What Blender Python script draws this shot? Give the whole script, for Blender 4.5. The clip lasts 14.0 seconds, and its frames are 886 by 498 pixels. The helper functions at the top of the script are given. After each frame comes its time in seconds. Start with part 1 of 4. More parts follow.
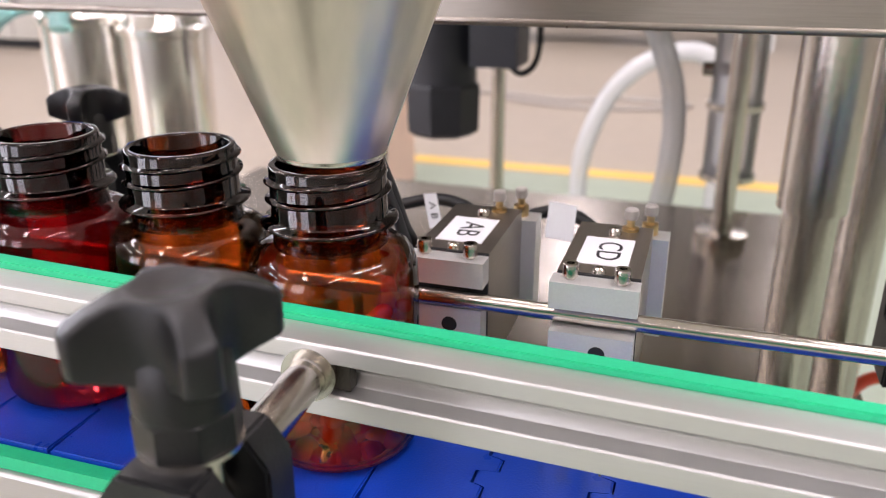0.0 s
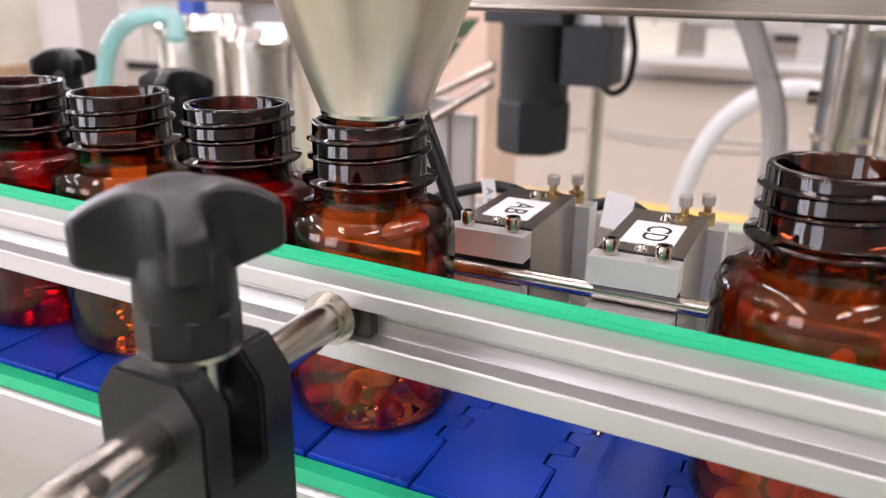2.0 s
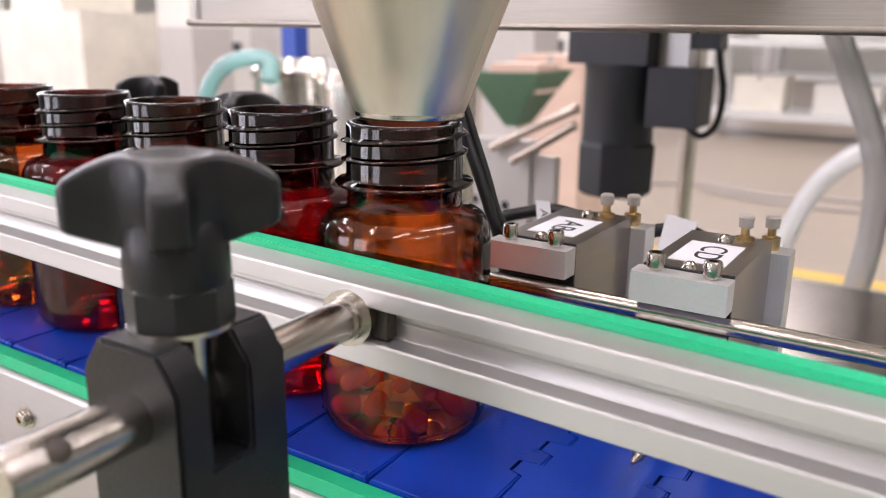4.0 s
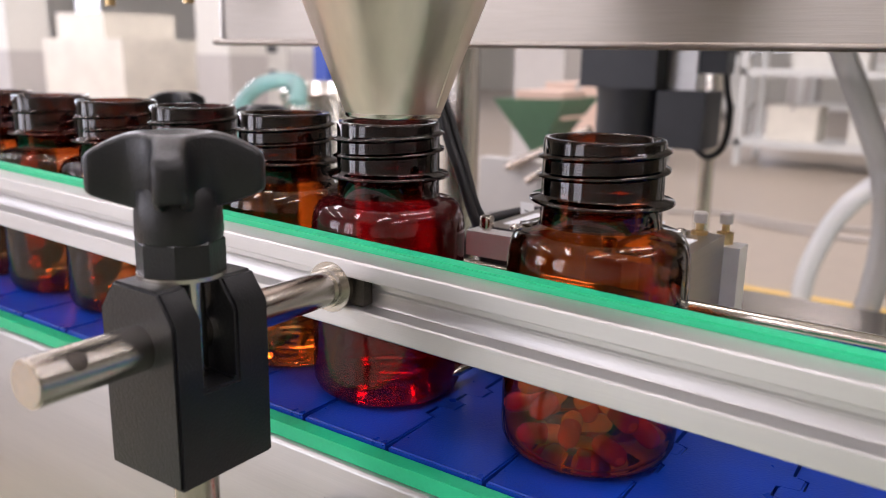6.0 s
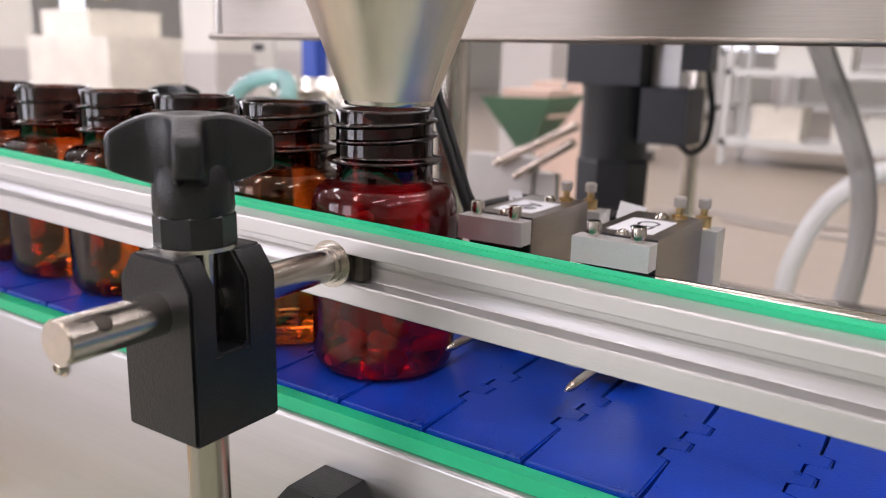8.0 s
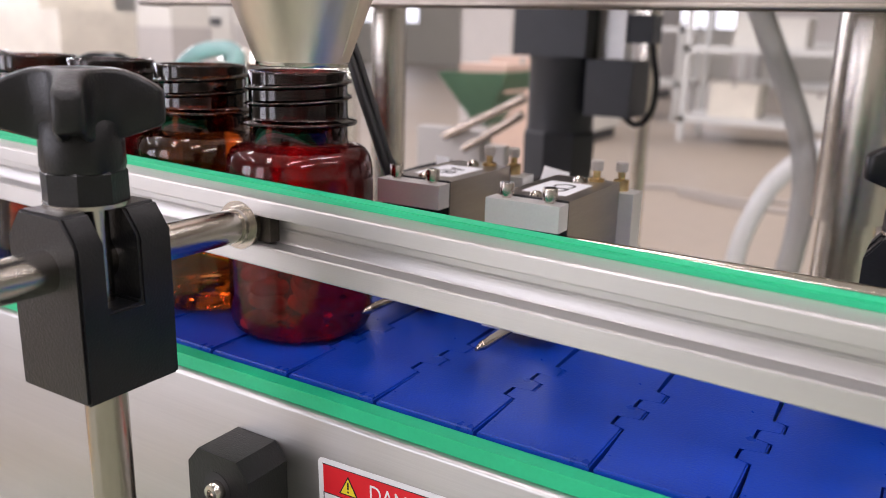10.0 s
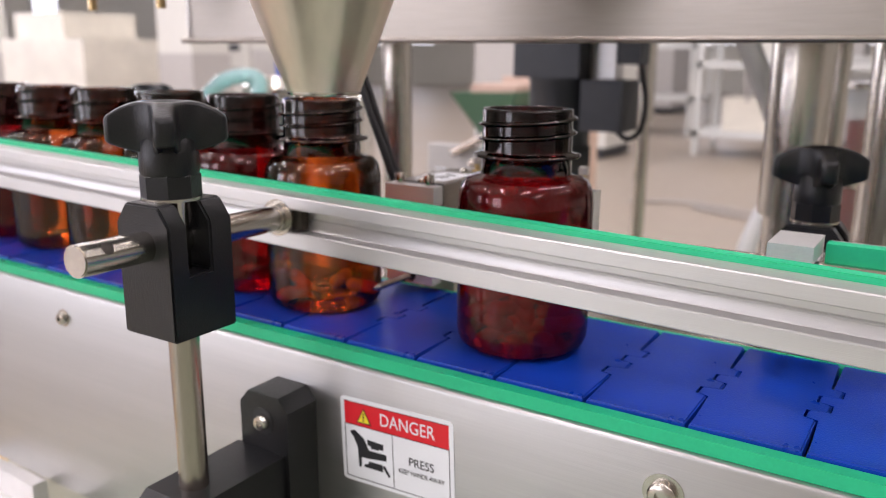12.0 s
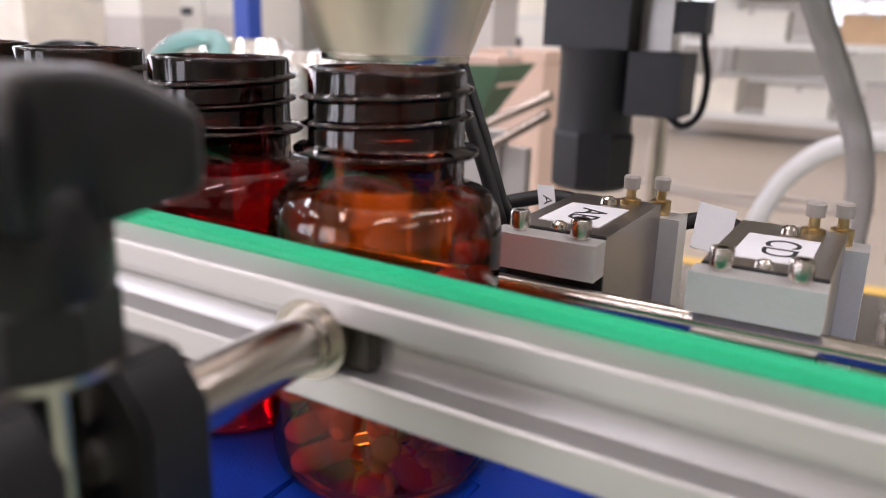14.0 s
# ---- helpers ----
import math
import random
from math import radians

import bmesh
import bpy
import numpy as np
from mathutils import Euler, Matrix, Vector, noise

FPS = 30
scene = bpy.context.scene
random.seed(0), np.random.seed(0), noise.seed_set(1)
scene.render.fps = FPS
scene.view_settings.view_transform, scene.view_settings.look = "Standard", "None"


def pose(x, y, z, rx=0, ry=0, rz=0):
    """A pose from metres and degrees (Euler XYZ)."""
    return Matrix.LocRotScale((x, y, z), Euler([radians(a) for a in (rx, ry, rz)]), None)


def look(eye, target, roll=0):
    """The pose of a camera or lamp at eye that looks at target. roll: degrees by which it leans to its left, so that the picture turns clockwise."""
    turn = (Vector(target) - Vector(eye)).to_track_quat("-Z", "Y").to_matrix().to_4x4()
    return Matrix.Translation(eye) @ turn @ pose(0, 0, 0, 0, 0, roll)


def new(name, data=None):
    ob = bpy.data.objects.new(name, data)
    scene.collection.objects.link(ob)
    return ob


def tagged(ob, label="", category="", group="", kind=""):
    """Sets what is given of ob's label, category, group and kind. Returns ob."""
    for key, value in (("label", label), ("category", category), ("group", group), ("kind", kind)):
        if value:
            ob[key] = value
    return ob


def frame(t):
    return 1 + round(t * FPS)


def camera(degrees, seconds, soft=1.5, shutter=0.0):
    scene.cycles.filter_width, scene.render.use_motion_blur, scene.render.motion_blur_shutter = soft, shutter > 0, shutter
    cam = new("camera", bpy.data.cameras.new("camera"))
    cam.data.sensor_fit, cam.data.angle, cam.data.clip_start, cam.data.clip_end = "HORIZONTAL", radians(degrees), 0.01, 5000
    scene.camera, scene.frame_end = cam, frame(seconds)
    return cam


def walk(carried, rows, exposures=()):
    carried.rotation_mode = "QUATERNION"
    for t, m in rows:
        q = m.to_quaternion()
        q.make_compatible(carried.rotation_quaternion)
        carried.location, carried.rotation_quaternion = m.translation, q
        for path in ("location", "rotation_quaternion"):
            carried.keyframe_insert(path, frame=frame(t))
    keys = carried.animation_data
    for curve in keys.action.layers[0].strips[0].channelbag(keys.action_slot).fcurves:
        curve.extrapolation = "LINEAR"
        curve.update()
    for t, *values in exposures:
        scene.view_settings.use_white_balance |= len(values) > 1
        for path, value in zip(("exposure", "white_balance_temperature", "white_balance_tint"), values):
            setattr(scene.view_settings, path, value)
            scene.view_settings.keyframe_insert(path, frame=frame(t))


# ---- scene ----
cam = camera(57.27, 14.0, soft=0.8)
cam.data.dof.use_dof, cam.data.dof.focus_distance, cam.data.dof.aperture_fstop = True, 0.260, 13.0
# seconds, eye, yaw, pitch, roll
PATH = [
    (0.0, 0.0052, -0.0112, 1.1259, 18.07, -21.30, 0.13),
    (0.5, 0.0206, 0.0106, 1.1035, 21.05, -20.73, -1.28),
    (1.0, 0.0227, 0.0026, 1.1029, 23.21, -19.83, -0.89),
    (1.5, 0.0269, -0.0033, 1.1008, 24.50, -19.24, -0.71),
    (2.0, 0.0282, -0.0112, 1.1039, 25.84, -18.89, -0.75),
    (2.5, 0.0327, -0.0116, 1.1040, 27.33, -18.68, -1.21),
    (3.0, 0.0346, 0.0030, 1.1040, 28.86, -17.62, -0.90),
    (3.2, 0.0325, 0.0082, 1.1007, 29.77, -17.07, -0.90),
    (5.5, 0.0772, -0.0141, 1.0815, 35.11, -13.51, -0.52),
    (6.0, 0.0799, -0.0173, 1.0816, 35.07, -13.36, -1.02),
    (6.5, 0.0839, -0.0236, 1.0797, 34.64, -13.33, -1.39),
    (7.0, 0.0862, -0.0280, 1.0788, 34.43, -13.35, -1.37),
    (9.5, 0.0945, -0.0352, 1.0782, 32.42, -14.01, -1.54),
    (10.0, 0.1050, -0.0247, 1.0735, 31.60, -14.91, -1.54),
    (10.5, 0.1313, -0.0612, 1.0733, 31.96, -14.96, -1.24),
    (11.0, 0.1508, -0.0853, 1.0761, 32.50, -14.59, -0.84),
    (11.5, 0.1528, -0.0929, 1.0806, 32.63, -14.16, -0.56),
    (12.0, 0.1587, -0.0897, 1.0800, 32.64, -13.57, -0.39),
    (12.5, 0.1293, -0.0674, 1.0661, 32.52, -13.01, -0.00),
    (13.0, 0.0459, -0.0024, 1.0595, 31.98, -13.01, -0.38),
    (13.5, 0.0109, 0.0383, 1.0609, 31.56, -14.01, -1.09),
    (14.0, -0.0002, 0.0532, 1.0681, 29.74, -15.41, -1.82),
]
KELVIN, TINT = 6250, 25
walk(cam, [(t, pose(x, y, z, 90 + pitch, roll, yaw)) for t, x, y, z, yaw, pitch, roll in PATH], [(0, -0.33, KELVIN, TINT), (1.0, -0.28, KELVIN, TINT), (3.2, -0.33, KELVIN, TINT), (5.5, -0.61, KELVIN, TINT), (14.0, -0.66, KELVIN, TINT)])

# ---- light ----
world = bpy.data.worlds.new("world")
world.use_nodes = True
scene.world = world
world.node_tree.nodes["Background"].inputs[0].default_value = (0.9, 0.95, 1.0, 1)
world.node_tree.nodes["Background"].inputs[1].default_value = 0.3


def area_light(x, y, z, sx, sy, power, color=(1, 0.97, 0.92), aim=None):
    lamp = bpy.data.lights.new("area_lamp", "AREA")
    lamp.shape, lamp.size, lamp.size_y, lamp.energy, lamp.color = "RECTANGLE", sx, sy, power, color
    ob = new("area_lamp", lamp)
    ob.matrix_basis = look((x, y, z), aim or (x, y + 0.001, 0))
    return ob


# rows of long luminaires under the hall's roof
for lx in (-9, -5.4, -1.8, 1.8, 5.4):
    for ly in (-3.5, 1.5, 6.5, 12.0):
        area_light(lx, ly, 5.6, 0.5, 3.4, 150 if ly < 5 else 105)
# added lamps stand in for tall windows behind the camera and at far end
for wx in (-11.6, -9.6, -7.6):
    area_light(wx, -7.6, 2.4, 1.3, 3.0, 140, (0.95, 0.98, 1.0), aim=(-5.4, 0, 1.7))
area_light(-3.4, -7.6, 2.4, 2.4, 3.0, 180, (0.95, 0.98, 1.0), aim=(-2.6, 0, 1.7))
for wy in (1.2, 3.6, 6.0, 8.4, 10.8):
    area_light(-13.6, wy, 2.8, 1.5, 2.6, 180, (0.95, 0.98, 1.0), aim=(-5, 0.7 * wy + 1.8, 1.6))


# ---- materials ----
def material(name, color, rough=0.5, metal=0.0, vary=0.12, scale=60.0, bump=0.0, fine=900.0, stretch=(1, 1, 1), rough_vary=0.1, coat=0.0, per_object=0.0, spec=0.5, brushed=""):
    """A principled surface whose colour and gloss vary at two scales, in object space."""
    m = bpy.data.materials.new(name)
    m.use_nodes = True
    nt = m.node_tree
    b = nt.nodes["Principled BSDF"]
    b.inputs["Metallic"].default_value = metal
    b.inputs["Coat Weight"].default_value = coat
    b.inputs["Specular IOR Level"].default_value = spec
    tc, mp = nt.nodes.new("ShaderNodeTexCoord"), nt.nodes.new("ShaderNodeMapping")
    mp.inputs["Scale"].default_value = stretch
    nt.links.new(tc.outputs["Object"], mp.inputs["Vector"])
    n1, n2 = nt.nodes.new("ShaderNodeTexNoise"), nt.nodes.new("ShaderNodeTexNoise")
    n1.inputs["Scale"].default_value, n2.inputs["Scale"].default_value = scale, fine
    n1.inputs["Detail"].default_value, n2.inputs["Detail"].default_value = 4, 2
    for n in (n1, n2):
        nt.links.new(mp.outputs[0], n.inputs["Vector"])
    mix = nt.nodes.new("ShaderNodeMath")
    mix.operation = "MULTIPLY_ADD"
    nt.links.new(n2.outputs["Fac"], mix.inputs[0])
    mix.inputs[1].default_value = 0.5
    nt.links.new(n1.outputs["Fac"], mix.inputs[2])
    ramp = nt.nodes.new("ShaderNodeMapRange")
    nt.links.new(mix.outputs[0], ramp.inputs["Value"])
    ramp.inputs["From Min"].default_value, ramp.inputs["From Max"].default_value = 0.45, 1.05
    ramp.inputs["To Min"].default_value, ramp.inputs["To Max"].default_value = 1 - vary, 1 + vary
    src = ramp.outputs["Result"]
    if per_object:
        oi, mr, mu = nt.nodes.new("ShaderNodeObjectInfo"), nt.nodes.new("ShaderNodeMapRange"), nt.nodes.new("ShaderNodeMath")
        nt.links.new(oi.outputs["Random"], mr.inputs["Value"])
        mr.inputs["To Min"].default_value, mr.inputs["To Max"].default_value = 1 - per_object, 1 + per_object
        mu.operation = "MULTIPLY"
        nt.links.new(mr.outputs["Result"], mu.inputs[0])
        nt.links.new(src, mu.inputs[1])
        src = mu.outputs[0]
    vm = nt.nodes.new("ShaderNodeVectorMath")
    vm.operation = "SCALE"
    vm.inputs[0].default_value = color
    nt.links.new(src, vm.inputs["Scale"])
    nt.links.new(vm.outputs[0], b.inputs["Base Color"])
    if brushed:
        # the brushing runs round z, or along x
        tg = nt.nodes.new("ShaderNodeTangent")
        tg.direction_type, tg.axis = "RADIAL", brushed
        b.inputs["Anisotropic"].default_value = 0.8
        nt.links.new(tg.outputs[0], b.inputs["Tangent"])
    rr = nt.nodes.new("ShaderNodeMapRange")
    nt.links.new(n1.outputs["Fac"], rr.inputs["Value"])
    rr.inputs["To Min"].default_value, rr.inputs["To Max"].default_value = max(0.02, rough - rough_vary), min(1, rough + rough_vary)
    nt.links.new(rr.outputs["Result"], b.inputs["Roughness"])
    if bump:
        bp = nt.nodes.new("ShaderNodeBump")
        bp.inputs["Strength"].default_value, bp.inputs["Distance"].default_value = bump, 0.0004
        nt.links.new(n2.outputs["Fac"], bp.inputs["Height"])
        nt.links.new(bp.outputs[0], b.inputs["Normal"])
    return m


def clear_plastic(name, tint, gloss_rough=0.04, haze=0.0, haze_color=(1, 1, 1)):
    """A thin coloured wall that lets tinted light through and mirrors at its skin."""
    m = bpy.data.materials.new(name)
    m.use_nodes = True
    nt = m.node_tree
    nt.nodes.remove(nt.nodes["Principled BSDF"])
    out = nt.nodes["Material Output"]
    tr, gl, fr, mx = (nt.nodes.new(k) for k in ("ShaderNodeBsdfTransparent", "ShaderNodeBsdfGlossy", "ShaderNodeFresnel", "ShaderNodeMixShader"))
    tr.inputs["Color"].default_value = (*tint, 1)
    gl.inputs["Roughness"].default_value = gloss_rough
    fr.inputs["IOR"].default_value = 1.50
    tc, n1, bp = (nt.nodes.new(k) for k in ("ShaderNodeTexCoord", "ShaderNodeTexNoise", "ShaderNodeBump"))
    n1.inputs["Scale"].default_value = 45
    nt.links.new(tc.outputs["Object"], n1.inputs["Vector"])
    nt.links.new(n1.outputs["Fac"], bp.inputs["Height"])
    bp.inputs["Strength"].default_value, bp.inputs["Distance"].default_value = 0.25, 0.002
    nt.links.new(bp.outputs[0], gl.inputs["Normal"])
    nt.links.new(fr.outputs[0], mx.inputs[0])
    inside = tr.outputs[0]
    if haze:
        df, tl, m1, m2 = (nt.nodes.new(k) for k in ("ShaderNodeBsdfDiffuse", "ShaderNodeBsdfTranslucent", "ShaderNodeMixShader", "ShaderNodeMixShader"))
        for n in (df, tl):
            n.inputs["Color"].default_value = (*haze_color, 1)
        m2.inputs[0].default_value = haze
        nt.links.new(df.outputs[0], m1.inputs[1])
        nt.links.new(tl.outputs[0], m1.inputs[2])
        nt.links.new(tr.outputs[0], m2.inputs[1])
        nt.links.new(m1.outputs[0], m2.inputs[2])
        inside = m2.outputs[0]
    nt.links.new(inside, mx.inputs[1])
    nt.links.new(gl.outputs[0], mx.inputs[2])
    nt.links.new(mx.outputs[0], out.inputs["Surface"])
    return m


STEEL = material("brushed_steel", (0.60, 0.57, 0.53), 0.30, 0.95, 0.10, 14, 0.25, 220, (0.25, 12, 12), 0.08)
PANEL = material("frame_steel", (0.435, 0.432, 0.42), 0.33, 0.95, 0.06, 9, 0.08, 160, (0.2, 10, 10), 0.07)
FUNNEL = material("funnel_steel", (0.70, 0.595, 0.52), 0.30, 1.0, 0.12, 30, 0.3, 200, (1, 1, 0.06), 0.07, brushed="Z")
CHROME = material("polished_rod", (0.54, 0.505, 0.455), 0.15, 1.0, 0.08, 60, 0.1, 1500, (8, 0.6, 8), 0.05)
BRIGHT = material("bright_polished_steel", (0.86, 0.83, 0.78), 0.16, 1.0, 0.06, 20, 0.1, 300)
POST = material("turned_rod", (0.42, 0.362, 0.315), 0.24, 1.0, 0.12, 40, 0.2, 700, (1, 1, 0.2), 0.06)
ALU = material("extruded_aluminium", (0.60, 0.593, 0.585), 0.41, 0.80, 0.05, 12, 0.15, 300, (0.15, 14, 14), 0.08)
ALU_CAST = material("machined_aluminium", (0.78, 0.77, 0.76), 0.42, 0.7, 0.06, 80, 0.2, 900)
NYLON = material("black_nylon", (0.0060, 0.0060, 0.0068), 0.34, 0, 0.35, 70, 0.35, 1400, spec=0.40)
RUBBER = material("black_cable", (0.015, 0.015, 0.016), 0.5, 0, 0.2, 90)
BLUE = material("blue_chain_plastic", (0.004, 0.042, 0.37), 0.30, 0, 0.16, 45, 0.3, 1100, per_object=0.08, spec=0.32)
GREEN = material("green_wear_strip", (0.0, 0.50, 0.235), 0.45, 0, 0.08, 30, 0.2, 700)
BRASS = material("brass", (0.55, 0.40, 0.20), 0.3, 1.0, 0.12, 200)
WHITE = material("white_label", (0.82, 0.83, 0.86), 0.5, 0, 0.03, 60)
RED = material("red_label", (0.72, 0.012, 0.02), 0.45, 0, 0.04, 60)
YELLOW = material("yellow_label", (0.85, 0.68, 0.02), 0.5, 0, 0.03, 60)
# black print on labels; also paints the shade inside holes
INK_AND_SHADE = material("black_ink_and_hole_shade", (0.012, 0.012, 0.015), 0.5, 0, 0.05, 60)
DARK_STEEL = material("tinted_steel", (0.36, 0.32, 0.28), 0.30, 0.95, 0.10, 30, 0.2, 300, (6, 0.4, 6), 0.06)
DECK = material("deck_steel", (0.30, 0.272, 0.238), 0.36, 0.95, 0.12, 4, 0.2, 160, (0.3, 9, 9), 0.08)
GUN = material("motor_paint", (0.045, 0.048, 0.056), 0.5, 0.1, 0.15, 40, 0.2, 500)
# dark steel of the nut; also paints shade in the cross hole and channel
NUT_AND_SHADE = material("dark_nut_and_shade_steel", (0.06, 0.05, 0.042), 0.35, 0.6, 0.35, 300, 0.2, 1500)
CABINET = material("cabinet_plate", (0.34, 0.30, 0.26), 0.22, 0.9, 0.12, 5, 0.1, 120, (0.4, 4, 4), 0.08)
def milky(name, color, clear=0.35):
    """A soft translucent plastic: light passes through it, scattered."""
    m = bpy.data.materials.new(name)
    m.use_nodes = True
    nt = m.node_tree
    nt.nodes.remove(nt.nodes["Principled BSDF"])
    tl, df, tr, gl, m1, m2, m3, fr = (nt.nodes.new("ShaderNode" + k) for k in ("BsdfTranslucent", "BsdfDiffuse", "BsdfTransparent", "BsdfGlossy", "MixShader", "MixShader", "MixShader", "Fresnel"))
    for n in (tl, df, tr):
        n.inputs["Color"].default_value = (*color, 1)
    gl.inputs["Roughness"].default_value = 0.2
    m1.inputs[0].default_value, m2.inputs[0].default_value = 0.75, clear
    for a, b in ((tl.outputs[0], m1.inputs[1]), (df.outputs[0], m1.inputs[2]), (m1.outputs[0], m2.inputs[1]), (tr.outputs[0], m2.inputs[2]), (fr.outputs[0], m3.inputs[0]), (m2.outputs[0], m3.inputs[1]), (gl.outputs[0], m3.inputs[2]), (m3.outputs[0], nt.nodes["Material Output"].inputs["Surface"])):
        nt.links.new(a, b)
    return m


HOSE = milky("milky_hose", (0.97, 0.97, 0.98), 0.38)
VESSEL = milky("clear_vessel", (0.92, 0.93, 0.95), 0.70)
CYAN = milky("cyan_hose", (0.55, 0.88, 0.86), 0.5)
AMBER = clear_plastic("amber_wall", (0.865, 0.555, 0.28), 0.05, 0.025, (0.30, 0.09, 0.02))
AMBER_NECK = clear_plastic("amber_thick_wall", (0.37, 0.16, 0.085))
RUBY = clear_plastic("red_amber_wall", (0.78, 0.20, 0.20), 0.08, 0.17, (0.25, 0.004, 0.010))
RUBY_NECK = clear_plastic("red_amber_thick_wall", (0.30, 0.10, 0.10))
CAP_RED = material("capsule_red", (0.90, 0.17, 0.07), 0.25, 0, 0.08, 200)
CAP_ORANGE = material("capsule_orange", (0.98, 0.80, 0.42), 0.25, 0, 0.08, 200)
FLOOR = material("hall_floor", (0.35, 0.295, 0.235), 0.44, 0, 0.10, 0.7, 0, 9, rough_vary=0.12)
FLOOR_GREEN = material("green_floor_paint", (0.29, 0.34, 0.26), 0.36, 0, 0.10, 1.2, 0, 9)
LINE = material("yellow_floor_paint", (0.72, 0.45, 0.08), 0.45, 0, 0.12, 3, 0, 20)
WALL = material("white_wall_paint", (0.71, 0.70, 0.65), 0.7, 0, 0.05, 1.0, 0, 15)
GREY_WALL = material("grey_wall_paint", (0.50, 0.48, 0.46), 0.7, 0, 0.06, 1.0, 0, 15)
SHELF = material("white_shelf_paint", (0.66, 0.67, 0.65), 0.45, 0, 0.06, 3, 0, 40)
SHELF_GREY = material("grey_plastic", (0.40, 0.37, 0.34), 0.4, 0, 0.1, 80)
SLAB = material("pale_slab", (0.58, 0.56, 0.54), 0.5, 0, 0.06, 20)
HOPPER = material("green_machine_paint", (0.13, 0.24, 0.16), 0.4, 0, 0.1, 5, 0, 40)
CARTON = material("carton", (0.52, 0.36, 0.22), 0.8, 0, 0.1, 6, 0, 60)
SHEETING = material("cream_sheeting", (0.76, 0.72, 0.63), 0.5, 0, 0.12, 3, 0, 20)
BLUE_PAINT = material("blue_machine_paint", (0.02, 0.07, 0.42), 0.4, 0, 0.08, 6, 0, 40)
RED_PAINT = material("red_machine_paint", (0.62, 0.07, 0.03), 0.4, 0, 0.08, 6, 0, 40)
PINK = material("pale_box_board", (0.66, 0.47, 0.38), 0.7, 0, 0.08, 6, 0, 40)


def glow(name, color, strength):
    m = bpy.data.materials.new(name)
    m.use_nodes = True
    b = m.node_tree.nodes["Principled BSDF"]
    b.inputs["Base Color"].default_value = (*color, 1)
    b.inputs["Emission Color"].default_value = (*color, 1)
    b.inputs["Emission Strength"].default_value = strength
    return m


DAYLIGHT = glow("window_daylight", (0.93, 0.97, 1.0), 2.6)


# ---- mesh helpers ----
ORIGIN = {}


def thing(name, label, category, at=(0, 0, 0), group="", kind=""):
    ob = new(name)
    ob.empty_display_size = 0.01
    ob.location = at
    ORIGIN[ob] = Vector(at)
    return tagged(ob, label, category, group, kind)


def part(name, bm, mat, parent, label="", smooth=True, bevel=0.0, free=False):
    """Links bm, given in the world or (free) in the parent's own space, as one mesh under parent."""
    me = bpy.data.meshes.new(name)
    if bevel:
        edges = [e for e in bm.edges if len(e.link_faces) == 2 and e.calc_face_angle(0) > 0.6]
        bmesh.ops.bevel(bm, geom=edges, offset=bevel, segments=2, affect="EDGES", clamp_overlap=True)
    bmesh.ops.recalc_face_normals(bm, faces=bm.faces)
    origin = Vector((0, 0, 0)) if free else ORIGIN.get(parent, Vector((0, 0, 0)))
    bmesh.ops.translate(bm, vec=-origin, verts=bm.verts)
    bm.to_mesh(me)
    bm.free()
    me.materials.append(mat)
    if smooth:
        me.shade_smooth()
        me.set_sharp_from_angle(angle=radians(38))
    ob = new(name, me)
    ob.parent = parent
    ORIGIN[ob] = origin
    return tagged(ob, label)


def solo(name, bm, mat, label, category, kind="", group="", smooth=True, bevel=0.0):
    ob = part(name, bm, mat, None, label, smooth, bevel, True)
    return tagged(ob, label, category, group, kind)


def box(x0, x1, y0, y1, z0, z1, bm=None, turn=None):
    bm = bm or bmesh.new()
    vs = [bm.verts.new(p) for p in ((x0, y0, z0), (x1, y0, z0), (x1, y1, z0), (x0, y1, z0), (x0, y0, z1), (x1, y0, z1), (x1, y1, z1), (x0, y1, z1))]
    for f in ((0, 3, 2, 1), (4, 5, 6, 7), (0, 1, 5, 4), (1, 2, 6, 5), (2, 3, 7, 6), (3, 0, 4, 7)):
        bm.faces.new([vs[i] for i in f])
    if turn:
        bmesh.ops.transform(bm, matrix=turn, verts=vs)
    return bm


def rod(p0, p1, r, seg=28, bm=None, r1=None):
    bm = bm or bmesh.new()
    p0, p1 = Vector(p0), Vector(p1)
    m = Matrix.Translation((p0 + p1) / 2) @ (p1 - p0).to_track_quat("Z", "Y").to_matrix().to_4x4()
    bmesh.ops.create_cone(bm, cap_ends=True, segments=seg, radius1=r, radius2=r if r1 is None else r1, depth=(p1 - p0).length, matrix=m)
    return bm


def lathe(profile, seg=48, at=(0, 0, 0), bm=None):
    """Turns (radius, height) pairs about the z axis at a place."""
    bm = bm or bmesh.new()
    rings = []
    for r, z in profile:
        if r < 1e-6:
            rings.append([bm.verts.new((at[0], at[1], at[2] + z))])
        else:
            rings.append([bm.verts.new((at[0] + r * math.cos(2 * math.pi * k / seg), at[1] + r * math.sin(2 * math.pi * k / seg), at[2] + z)) for k in range(seg)])
    for a, b in zip(rings, rings[1:]):
        for k in range(seg):
            q = [a[k % len(a)], a[(k + 1) % seg % len(a)], b[(k + 1) % seg % len(b)], b[k % len(b)]]
            q = list(dict.fromkeys(q))
            if len(q) > 2:
                bm.faces.new(q)
    return bm


